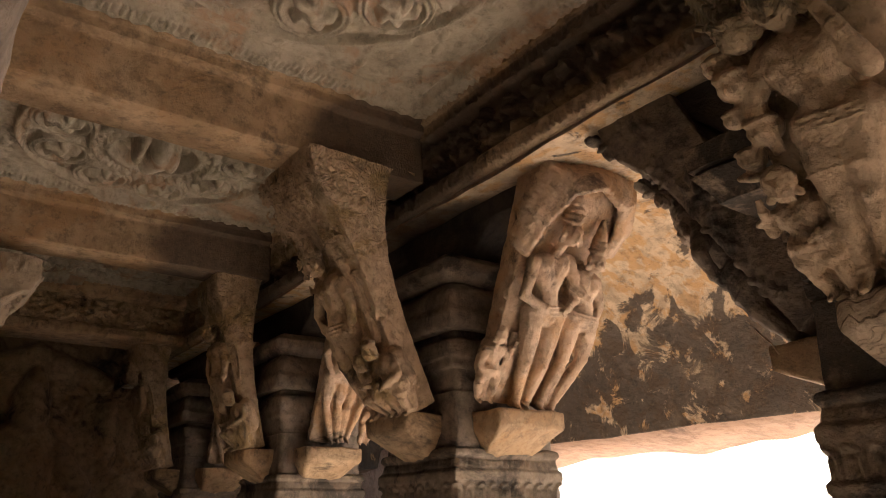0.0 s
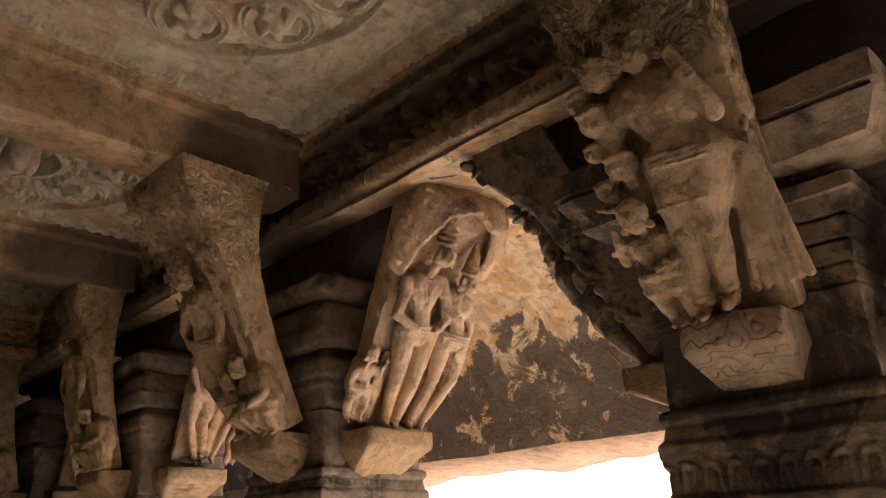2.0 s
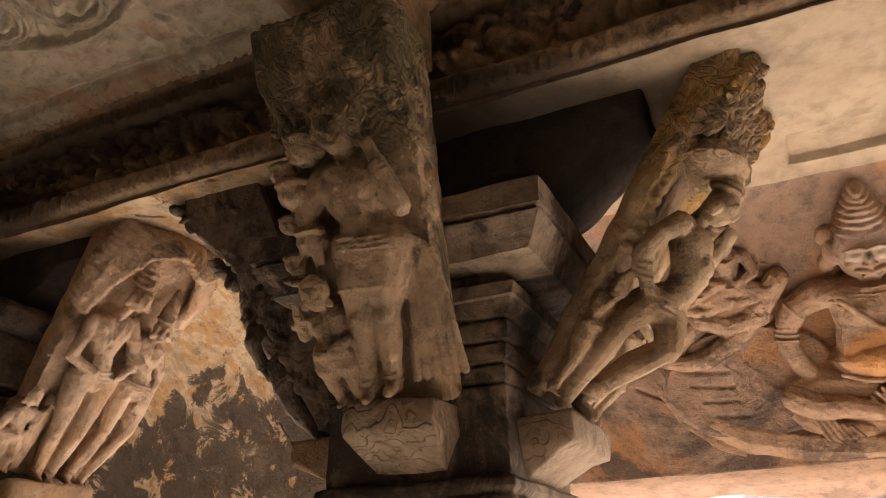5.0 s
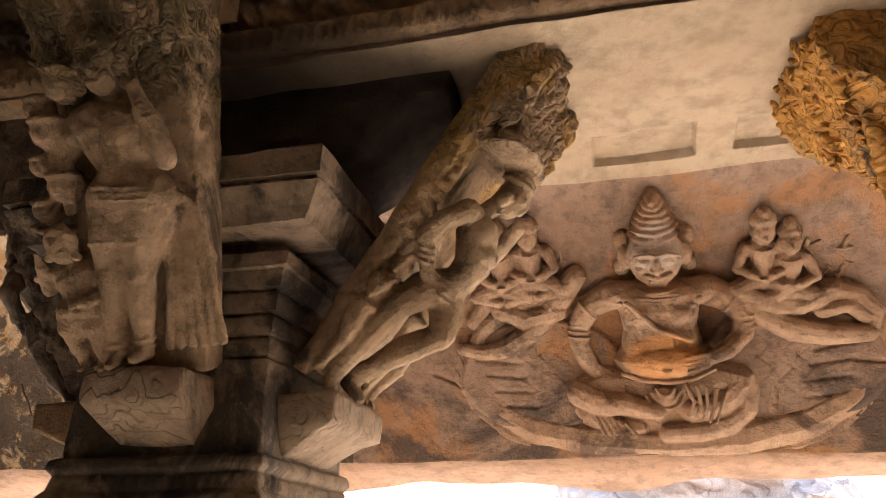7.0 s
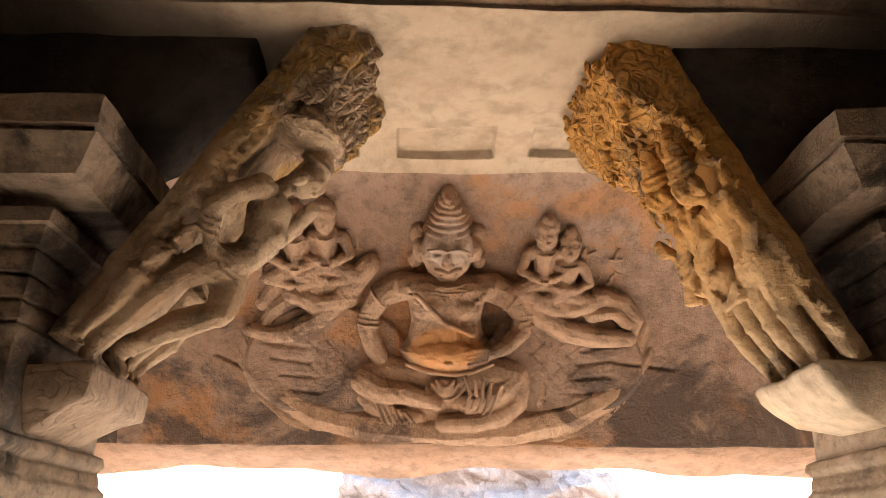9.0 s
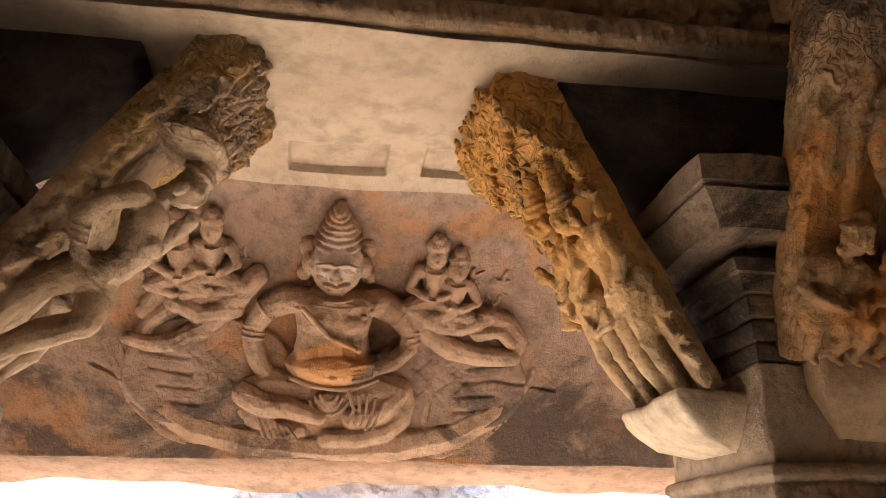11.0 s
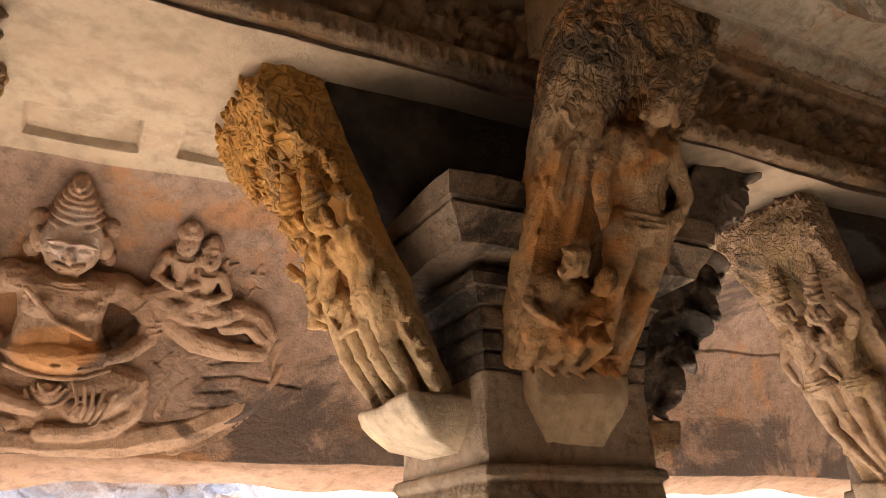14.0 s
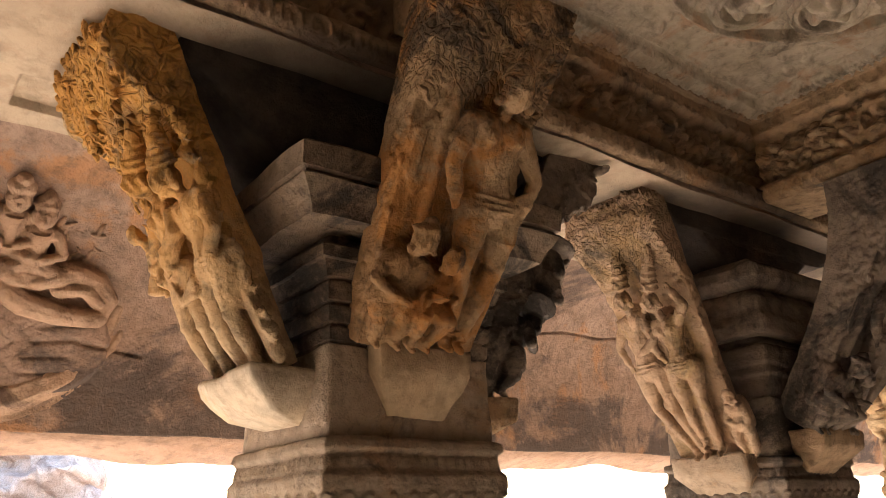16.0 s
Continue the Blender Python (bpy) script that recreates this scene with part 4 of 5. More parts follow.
# ---------------------------------------------------------------- pillars
def wedge(name, parent, o, w_top, w_low, reach, z_top, z_low, mat, px, py, rim=0.10, seed=0.0, label="", bowl=False):
    """A corbelled bracket stand that grows out of the shaft in direction o."""
    o = np.array(o, float)
    r = np.array([-o[1], o[0]])
    rings = []
    for f, z in ((0.0, z_low), (0.3, z_low + 0.3 * (z_top - rim - z_low)), (0.7, z_low + 0.7 * (z_top - rim - z_low)), (1.0, z_top - rim), (1.03, z_top - rim + 0.02), (1.06, z_top - 0.015), (1.04, z_top)):
        if bowl and 0 < f < 1:
            f = f ** 0.5
        w = w_low + (w_top - w_low) * min(f, 1)
        q = 0.37 + (reach - 0.37) * f
        ring_ = []
        for t in np.linspace(-1, 1, 13):
            ring_.append((*(np.array([px, py]) + o * q * (1 - 0.02 * t * t) + r * w * t), z))
        inner = [(*(np.array([px, py]) + o * 0.30 + r * w * t), z) for t in np.linspace(1, -1, 5)]
        a, b = np.array(ring_[-1]), np.array(inner[0])
        s1 = [tuple(a + (b - a) * k / 6) for k in range(1, 6)]
        a, b = np.array(inner[-1]), np.array(ring_[0])
        s2 = [tuple(a + (b - a) * k / 6) for k in range(1, 6)]
        rings.append(ring_ + s1 + inner + s2)
    P = wobble(np.array(rings), 0.010, 9.0, seed)
    n = P.shape[1]
    F = grid_faces(n, len(rings), True) + [tuple(range(n))[::-1], tuple(range((len(rings) - 1) * n, len(rings) * n))]
    return mesh_object(name, P.reshape(-1, 3), F, mat, parent, (px, py, z_low), label=label)


def carved_band(root, x, y, mat, seed, m=72):
    """The moulded band under the neck: ledges, a row of petals and a row of beads on every face."""
    prof = [(1.55, 0.362), (1.56, 0.375), (1.66, 0.378), (1.67, 0.392), (1.70, 0.395), (1.72, 0.375), (1.80, 0.378), (1.84, 0.398), (1.88, 0.398), (1.90, 0.38), (1.95, 0.372), (1.97, 0.39), (2.0, 0.385), (2.01, 0.362)]
    zs = np.linspace(1.55, 2.01, 60)
    hs = np.interp(zs, [p[0] for p in prof], [p[1] for p in prof])
    t = np.linspace(-1, 1, m, endpoint=False)
    rows = []
    for z, h in zip(zs, hs):
        arc = 0.0
        if 1.72 < z < 1.83:
            arc = 0.022 * arches(t * h, np.array((z - 1.72) / 0.11), h / 4.5)
        elif 1.57 < z < 1.66:
            arc = 0.016 * np.abs(np.sin(t * np.pi * 7 + 2.2 * np.sin((z - 1.57) * 60)))
        elif 1.905 < z < 1.945:
            arc = 0.010 * np.abs(np.sin(t * np.pi * 9))
        d = h + arc + np.zeros(m)
        q = t * h
        rows.append(np.concatenate([np.stack([q, -d], 1), np.stack([d, q], 1), np.stack([-q, d], 1), np.stack([-d, -q], 1)]))
    P = np.array([np.column_stack([r[:, 0] + x, r[:, 1] + y, np.full(len(r), z)]) for r, z in zip(rows, zs)])
    P = wobble(P, 0.005, 7.0, seed)
    n = P.shape[1]
    F = grid_faces(n, len(zs), True) + [tuple(range(n))[::-1], tuple(range((len(zs) - 1) * n, len(zs) * n))]
    return mesh_object("carved_band", P.reshape(-1, 3), F, mat, root, (x, y, 1.55), label="carved band of petals and beads")


def pillar(x, y, style, mat, stands, seed, label):
    root = tagged(empty("pillar", x, y, 0.0), label, "pillar", "pillars of the porch", "thing")

    def lb(name, prof, m=mat, per=5, **k):
        return loft_box(name, smooth_levels([(z, h, h) for z, h in prof], per), m, root, (x, y, prof[0][0]), x, y, seed=seed, **k)
    lb("base", [(0, 0.46), (0.22, 0.46), (0.25, 0.42), (0.34, 0.42), (0.36, 0.38)])
    lb("shaft", [(0.36, 0.365), (1.55, 0.362)], per=24)
    carved_band(root, x, y, mat, seed, 72 if y > 1 and -3 < x < 7 else 24)
    lb("neck", [(2.01, 0.362), (2.28, 0.355), (2.32, 0.36)])
    if style == 1:
        lb("lower_capital", [(2.32, 0.345), (2.335, 0.36), (2.38, 0.364), (2.385, 0.350), (2.395, 0.350), (2.40, 0.368), (2.455, 0.374), (2.46, 0.360), (2.47, 0.360), (2.475, 0.380), (2.535, 0.388), (2.54, 0.372), (2.55, 0.375), (2.555, 0.395), (2.61, 0.415), (2.615, 0.43), (2.66, 0.434), (2.67, 0.42)], DEEP_BROWN, per=2, worn=0.005, round_=0.007)
        lb("slit", [(2.67, 0.37), (2.72, 0.39)], DEEP_BROWN, per=2)
        lb("upper_capital", [(2.715, 0.45), (2.72, 0.535), (2.765, 0.555), (2.83, 0.60), (2.835, 0.585), (2.85, 0.585), (2.855, 0.605), (2.945, 0.61), (2.955, 0.60), (2.965, 0.45)], DEEP_BROWN, per=3, worn=0.006, round_=0.008)
        top = 2.94
    else:
        lb("lower_capital", [(2.32, 0.34), (2.36, 0.36), (2.44, 0.365), (2.46, 0.385), (2.50, 0.385), (2.52, 0.40), (2.60, 0.405), (2.62, 0.39)], per=3)
        lb("slit", [(2.62, 0.36), (2.67, 0.37)], per=2)
        lb("middle_capital", [(2.665, 0.38), (2.67, 0.44), (2.76, 0.455), (2.80, 0.44), (2.88, 0.44), (2.94, 0.40)], per=3)
        lb("upper_capital", [(2.94, 0.40), (2.96, 0.44), (3.00, 0.475), (3.06, 0.48), (3.09, 0.44), (3.12, 0.40)], per=4)
        top = 3.10
    # the corbel that carries the beam
    prof = [(top - 0.01, 0.33, 0.24), (top + 0.06, 0.40, 0.24), (top + 0.2, 0.62, 0.245), (SOFFIT - 0.14, 0.80, 0.25), (SOFFIT - 0.10, 0.92, 0.255), (SOFFIT + 0.02, 0.95, 0.26)]
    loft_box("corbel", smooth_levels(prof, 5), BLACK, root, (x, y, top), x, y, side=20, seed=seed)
    for k, (o, wt, wl, reach, zt, zl, m) in enumerate(stands):
        wedge("bracket_stand", root, o, wt, wl, reach, zt, zl, m, x, y, 0.05 if m is CREAM and o == WEST else 0.10, seed + k, bowl=m is CREAM and o == WEST)
    return root


IN, EAST, WEST, OUT = (0, -1), (1, 0), (-1, 0), (0, 1)
STANDS_B = [(IN, 0.175, 0.13, 0.56, 2.25, 2.04, CARVED), (EAST, 0.25, 0.20, 0.56, 2.22, 2.02, CARVED), (WEST, 0.25, 0.20, 0.60, 2.22, 2.02, BROWN)]
STANDS_C = [(IN, 0.20, 0.12, 0.45, 2.33, 2.08, AMBER), (WEST, 0.25, 0.14, 0.60, 2.25, 2.07, CREAM), (EAST, 0.24, 0.14, 0.62, 2.21, 1.98, BROWN)]
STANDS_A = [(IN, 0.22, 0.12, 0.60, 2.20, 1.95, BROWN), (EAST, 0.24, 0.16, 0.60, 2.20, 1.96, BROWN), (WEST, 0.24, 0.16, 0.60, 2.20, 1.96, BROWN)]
STANDS_D = [(IN, 0.22, 0.14, 0.56, 2.14, 1.90, BROWN), (WEST, 0.24, 0.16, 0.50, 2.03, 1.80, TAN), (EAST, 0.24, 0.16, 0.58, 2.14, 1.90, BROWN)]
# DARK gives pillars far, west, a and d their shade by colour.
for key, style, st, m, lab in (("far", 0, STANDS_A, DARK, "dark square sandstone pillar with stepped capital"), ("west", 0, STANDS_A, DARK, "dark square sandstone pillar with stepped capital"),
                               ("a", 0, STANDS_A, DARK, "square sandstone pillar with corniced capital"), ("b", 1, STANDS_B, DEEP_BROWN, "thick sandstone pillar with a heavy block capital"),
                               ("c", 1, STANDS_C, TAN, "tan sandstone pillar with a heavy block capital"), ("d", 0, STANDS_D, DARK, "square sandstone pillar with corniced capital"),
                               ("e", 0, STANDS_A, BROWN, "square sandstone pillar with corniced capital")):
    pillar(PILLARS[key], ROW, style, m, st, 3.1 * style + PILLARS[key], lab)
for i, x in enumerate(xs):
    pillar(x, INNER, 0, DARK, [(OUT, 0.22, 0.12, 0.60, 2.20, 1.95, DARK)], 20.0 + i, "dark square pillar of the inner row")


# ---------------------------------------------------------------- bracket figures
def bracket(x, y, o, mat, design, seed, foot=0.46, tip=1.12, z0=2.25, z1=SOFFIT + 0.03, w0=0.25, w1=0.33, thick=(0.10, 0.20), crown=0.15, flare=1.0, label="", grain=0.0068, skew=(0.0, 0.0)):
    """A leaning carved strut from its stand up to the beam; the carving stands on its outer face."""
    rnd = random.Random(seed)
    place, length = strut_place(x, y, o, foot, tip, z0, z1)

    def w(t):
        return w0 + (w1 - w0) * t

    def th(t):
        return thick[0] + (thick[1] - thick[0]) * t ** flare

    def aside(t):
        return skew[0] + (skew[1] - skew[0]) * t

    def lift(t):
        return crown * min(max((t - 0.62) / 0.22, 0), 1) ** 1.5 * (1 - 0.5 * min(max((t - 0.92) / 0.08, 0), 1))
    c = Carving(lambda v: aside(v / length))
    c.slab(length, w, th, lift, skew=aside)

    def on_face(u, v):
        return lift(min(v / length, 1.0))
    design(c, length, w1, rnd, on_face)
    for s in (-1, 1):                                   # vines down the sides
        for k in range(int(40 + 90 * thick[1])):
            t = rnd.uniform(0.08, 0.99)
            c.egg((s * w(t) + aside(t), t * length, -th(t) * rnd.uniform(0.0, 0.55) + 0.3 * lift(t)), (0.012, 0.030, 0.016), 0.0, rnd.uniform(-0.9, 0.9), 8, 4)
    base = (x + o[0] * foot, y + o[1] * foot, z0)
    return tagged(c.fuse("bracket_figure", place, mat, grain, base), label, "sculpture", "carved bracket figures", "thing")


def hooded_couple(c, L, w, rnd, face):
    """A couple under a combed, hood-like canopy, with a dwarf at the corner."""
    c.person(0.082, 0.05, (-0.09, 1.04, 0.13), (-0.12, 1.30, 0.10), ((-0.235, 0.845), (0.0, 0.885)), ((-0.14, 0.56), (0.02, 0.58)), ((-0.12, 0.29), (0.0, 0.28)), ((-0.075, 0.03), (0.0, 0.02)),
             ((0, (-0.255, 0.65), (-0.10, 0.60, 0.13)), (1, (0.05, 0.76, 0.12), (0.10, 0.73, 0.16))))
    c.person(0.076, 0.06, (0.135, 0.925, 0.14), (0.14, 1.13, 0.11), ((0.06, 0.82), (0.245, 0.80)), ((0.14, 0.575), (0.27, 0.57)), ((0.15, 0.33), (0.285, 0.35)), ((0.10, 0.03), (0.185, 0.02)),
             ((1, (0.315, 0.66), (0.25, 0.52)), (0, (0.10, 0.68, 0.10), (0.03, 0.62, 0.14))), True, girth=1.08)
    c.person(0.05, 0.03, (-0.31, 0.40), None, ((-0.36, 0.315), (-0.25, 0.325)), ((-0.33, 0.20), (-0.26, 0.20)), ((-0.36, 0.12), (-0.25, 0.12)), ((-0.32, 0.03), (-0.24, 0.03)),
             ((0, (-0.38, 0.22), (-0.33, 0.17)), (1, (-0.21, 0.28), (-0.20, 0.36))))
    for k in range(4):                                  # sash falling beside the dwarf
        c.chain((-0.20 + 0.014 * k, 0.42, 0.04, 0.011), (-0.23 + 0.02 * k, 0.20, 0.05, 0.012), (-0.26 + 0.03 * k, 0.03, 0.03, 0.010))
    inner = [(-0.29, 0.88, 0.05), (-0.27, 1.06, 0.11), (-0.19, 1.26, 0.18), (-0.02, 1.33, 0.21), (0.16, 1.25, 0.21), (0.245, 1.10, 0.15), (0.27, 0.97, 0.08)]
    outer = [(-0.34, 0.92, 0.0), (-0.36, 1.14, 0.03), (-0.31, 1.36, 0.06), (-0.02, 1.42, 0.10), (0.29, 1.40, 0.09), (0.36, 1.24, 0.05), (0.35, 1.02, 0.0)]
    c.strands(inner, outer, 40, 0.020, 0.24)
    c.strands([(u * 0.98, v, n - 0.02) for u, v, n in inner], [(u, v, n - 0.03) for u, v, n in outer], 30, 0.035)


def leafy_couple(c, L, w, rnd, face):
    """A couple deep under whorls of pointed leaves, with tall crowns in the hollow beneath."""
    c.person(0.072, 0.05, (0.02, 0.83, 0.13), (0.10, 1.03, 0.10), ((-0.10, 0.71), (0.06, 0.73)), ((-0.12, 0.47), (0.0, 0.47)), ((-0.16, 0.28), (-0.03, 0.27)), ((-0.17, 0.05), (-0.05, 0.05)),
             ((0, (-0.19, 0.60), (-0.22, 0.70, 0.12)), (1, (0.11, 0.60, 0.12), (0.02, 0.55, 0.15))), True)
    c.person(0.075, 0.04, (0.19, 0.77, 0.11), (0.22, 0.97, 0.08), ((0.10, 0.66), (0.275, 0.66)), ((0.12, 0.42), (0.235, 0.42)), ((0.08, 0.24), (0.20, 0.24)), ((0.06, 0.04), (0.165, 0.04)),
             ((1, (0.31, 0.54), (0.24, 0.45)), (0, (0.05, 0.56, 0.12), (-0.02, 0.50, 0.14))))
    c.person(0.042, 0.06, (-0.23, 0.69, 0.12), None, ((-0.28, 0.62), (-0.19, 0.62)), ((-0.26, 0.53), (-0.20, 0.53)), ((-0.29, 0.48, 0.12), (-0.17, 0.48, 0.12)), ((-0.25, 0.44), (-0.19, 0.44)), ((0, (-0.31, 0.56), (-0.26, 0.55)), (1, (-0.16, 0.56), (-0.2, 0.55))))
    for k in range(3):                                  # sashes at the hips
        c.chain((-0.14 + 0.02 * k, 0.46, 0.12, 0.012), (-0.02 + 0.02 * k, 0.36, 0.15, 0.012), (0.10, 0.42 - 0.03 * k, 0.13, 0.012))
        c.chain((0.25 + 0.012 * k, 0.44, 0.06, 0.011), (0.24 + 0.02 * k, 0.04, 0.03, 0.012))
    for k in range(10):                                 # knotted vine up the near edge
        v = 0.06 + 0.095 * k
        c.egg((0.275 + 0.02 * math.sin(k * 2.2), v, 0.03), (0.026, 0.045, 0.03), 0.6 * math.sin(k * 1.7))
        c.rosette(0.285 + 0.015 * math.sin(k * 1.3), v + 0.045, 0.03, 0.035, 5, rnd, 0.016)
    spots = [(-0.24, 1.28), (-0.22, 1.13), (-0.12, 1.20), (-0.11, 1.31), (0.01, 1.28), (0.12, 1.30), (0.10, 1.16), (0.16, 1.05), (-0.17, 1.00), (-0.03, 1.10), (0.18, 0.95), (-0.18, 0.90), (0.18, 1.22)]
    for u, v in spots:
        c.rosette(u, v, face(u, v) + 0.004, 0.115, 11, rnd, 0.017)
    c.leaves((-w * 0.95, w * 0.95, 0.98, 0.97 * L), 110, 0.032, rnd, face)
    c.leaves((-w, -0.16, 0.72, 0.95), 40, 0.036, rnd, lambda u, v: 0.03)


def crowned_couple(c, L, w, rnd, face):
    """A crisply cut couple with tall ringed crowns under flowers."""
    c.person(0.072, 0.05, (-0.075, 1.02, 0.12), (0.0, 1.32, 0.10), ((-0.175, 0.88), (-0.02, 0.90)), ((-0.17, 0.57), (-0.06, 0.58)), ((-0.15, 0.35), (-0.04, 0.34)), ((-0.02, 0.05), (0.035, 0.06)),
             ((0, (-0.25, 0.75), (-0.20, 0.64, 0.12)), (1, (0.02, 0.76, 0.12), (-0.05, 0.71, 0.16))))
    c.person(0.070, 0.05, (0.10, 0.97, 0.12), (0.20, 1.24, 0.10), ((0.02, 0.83), (0.185, 0.82)), ((0.05, 0.56), (0.165, 0.55)), ((0.04, 0.33), (0.155, 0.38)), ((0.06, 0.10), (0.125, 0.06)),
             ((1, (0.27, 0.90), (0.22, 1.00, 0.08)), (0, (0.0, 0.72, 0.12), (0.05, 0.65, 0.14))), True)
    c.person(0.045, 0.04, (0.30, 0.35), None, ((0.25, 0.285), (0.34, 0.285)), ((0.26, 0.19), (0.33, 0.19)), ((0.25, 0.11), (0.33, 0.11)), ((0.26, 0.03), (0.32, 0.03)), ((0, (0.22, 0.22), (0.27, 0.20)), (1, (0.36, 0.22), (0.33, 0.17))))
    for k in range(6):
        c.rosette(-0.22 + 0.10 * k, 1.42 - 0.02 * (k % 2), face(0, 1.42) + 0.003, 0.080, 10, rnd, 0.013)
        c.rosette(-0.21 + 0.10 * k, 1.54 - 0.03 * (k % 2), face(0, 1.53) + 0.003, 0.072, 10, rnd, 0.012)
    c.leaves((-0.28, -0.14, 1.0, 1.40), 30, 0.030, rnd, face)
    c.leaves((0.20, 0.29, 1.0, 1.36), 24, 0.030, rnd, face)


def tree_lady(c, L, w, rnd, face):
    """A lady of the tree with a capped dwarf and a crouching child beside her, a looped garland above."""
    c.person(0.082, 0.04, (0.0, 1.00, 0.10), (0.0, 1.14, 0.08), ((-0.115, 0.86), (0.10, 0.87)), ((0.0, 0.57), (0.125, 0.59)), ((0.0, 0.37), (0.15, 0.39)), ((0.05, 0.06), (0.10, 0.06)),
             ((0, (-0.16, 0.70), (-0.13, 0.60, 0.11)), (1, (0.215, 0.72), (0.19, 0.60, 0.09))), True, girth=1.05)
    for k in range(4):
        c.chain((0.16 + 0.014 * k, 0.60, 0.05, 0.012), (0.20 + 0.008 * k, 0.34, 0.03, 0.012), (0.15 + 0.012 * k, 0.04, 0.02, 0.012))
        c.chain((0.10 + 0.03 * k, 0.62, 0.11, 0.009), (0.19 + 0.01 * k, 0.68 + 0.01 * k, 0.10, 0.009), (0.24, 0.73, 0.06, 0.009))
    c.person(0.062, 0.05, (-0.205, 0.425, 0.12), None, ((-0.28, 0.335), (-0.15, 0.335)), ((-0.265, 0.20), (-0.18, 0.20)), ((-0.27, 0.12), (-0.17, 0.12)), ((-0.255, 0.04), (-0.17, 0.04)),
             ((0, (-0.325, 0.26), (-0.24, 0.22, 0.15)), (1, (-0.10, 0.27), (-0.15, 0.22, 0.15))), cap=True, girth=1.15)
    c.person(0.052, 0.06, (-0.07, 0.37, 0.12), None, ((-0.115, 0.29), (-0.02, 0.29)), ((-0.11, 0.18), (-0.05, 0.18)), ((-0.14, 0.17, 0.16), (-0.03, 0.17, 0.16)), ((-0.11, 0.04), (-0.05, 0.04)),
             ((0, (-0.14, 0.23), (-0.10, 0.25, 0.17)), (1, (0.01, 0.22), (-0.04, 0.25, 0.17))), girth=1.1)
    for k in range(3):                                  # a looped garland
        a = 0.018 + 0.016 * k
        c.chain((-0.235 - a, 0.78, 0.012, 0.009), (-0.235 - a, 0.64, 0.015, 0.009), (-0.235, 0.60 - 0.016 * k, 0.015, 0.009), (-0.235 + a, 0.64, 0.015, 0.009), (-0.235 + a, 0.78, 0.012, 0.009), (-0.235, 0.82 + 0.012 * k, 0.012, 0.009), (-0.235 - a, 0.78, 0.012, 0.009))
    c.chain((-0.17, 0.46, 0.02, 0.02), (-0.19, 0.8, 0.02, 0.022), (-0.12, 1.15, 0.04, 0.028))
    for k in range(14):
        v = rnd.uniform(1.06, 0.95 * L)
        c.rosette(rnd.uniform(-w + 0.08, w - 0.08) + c.aside(v), v, face(0, v) + 0.004, 0.080, 9, rnd, 0.016)
    c.leaves((-w, w, 0.98, 0.98 * L), 130, 0.030, rnd, face)
    c.leaves((-w, -0.10, 0.86, 1.1), 30, 0.030, rnd, lambda u, v: 0.01)
    c.leaves((0.12, w, 0.86, 1.1), 30, 0.030, rnd, lambda u, v: 0.01)


def mirrored(design):
    def turned(c, L, w, rnd, face):
        k = len(c.verts)
        design(c, L, w, rnd, face)
        c.verts[k:] = [(-u, v, n) for u, v, n in c.verts[k:]]
    return turned


def crowd(c, L, w, rnd, face):
    c.person(0.095, 0.05, (0.04, 0.82, 0.12), (0.02, 1.05, 0.10), ((-0.08, 0.68), (0.16, 0.68)), ((-0.02, 0.42), (0.12, 0.42)), ((-0.04, 0.24), (0.14, 0.24)), ((0.0, 0.04), (0.10, 0.04)),
             ((0, (-0.18, 0.56), (-0.05, 0.52, 0.16)), (1, (0.25, 0.56), (0.18, 0.46))), girth=1.1)
    c.person(0.07, 0.05, (-0.18, 0.44, 0.14), None, ((-0.26, 0.35), (-0.10, 0.35)), ((-0.23, 0.20), (-0.13, 0.20)), ((-0.25, 0.12), (-0.12, 0.12)), ((-0.22, 0.03), (-0.14, 0.03)), ((0, (-0.31, 0.27), (-0.24, 0.30, 0.16)), (1, (-0.05, 0.27), (-0.12, 0.30, 0.16))), cap=True, girth=1.15)
    c.person(0.07, 0.06, (-0.19, 0.86, 0.16), None, ((-0.27, 0.77), (-0.11, 0.77)), ((-0.24, 0.64), (-0.14, 0.64)), ((-0.28, 0.58, 0.16), (-0.10, 0.58, 0.16)), ((-0.22, 0.53), (-0.14, 0.53)), ((0, (-0.32, 0.68), (-0.24, 0.68, 0.16)), (1, (-0.06, 0.68), (-0.12, 0.68, 0.16))), girth=1.15)
    for k in range(3):                                  # jutting ledges between the tiers
        c.egg((-0.22, 0.50 + 0.36 * k, 0.08), (0.13, 0.028, 0.11), 0.15 * k)
    for k in range(9):
        c.rosette(rnd.uniform(-w, w), rnd.uniform(1.0, 0.98 * L), 0.10, 0.11, 8, rnd, 0.03)
    c.leaves((-w, w, 0.66 * L, 0.99 * L), 90, 0.05, rnd, face)


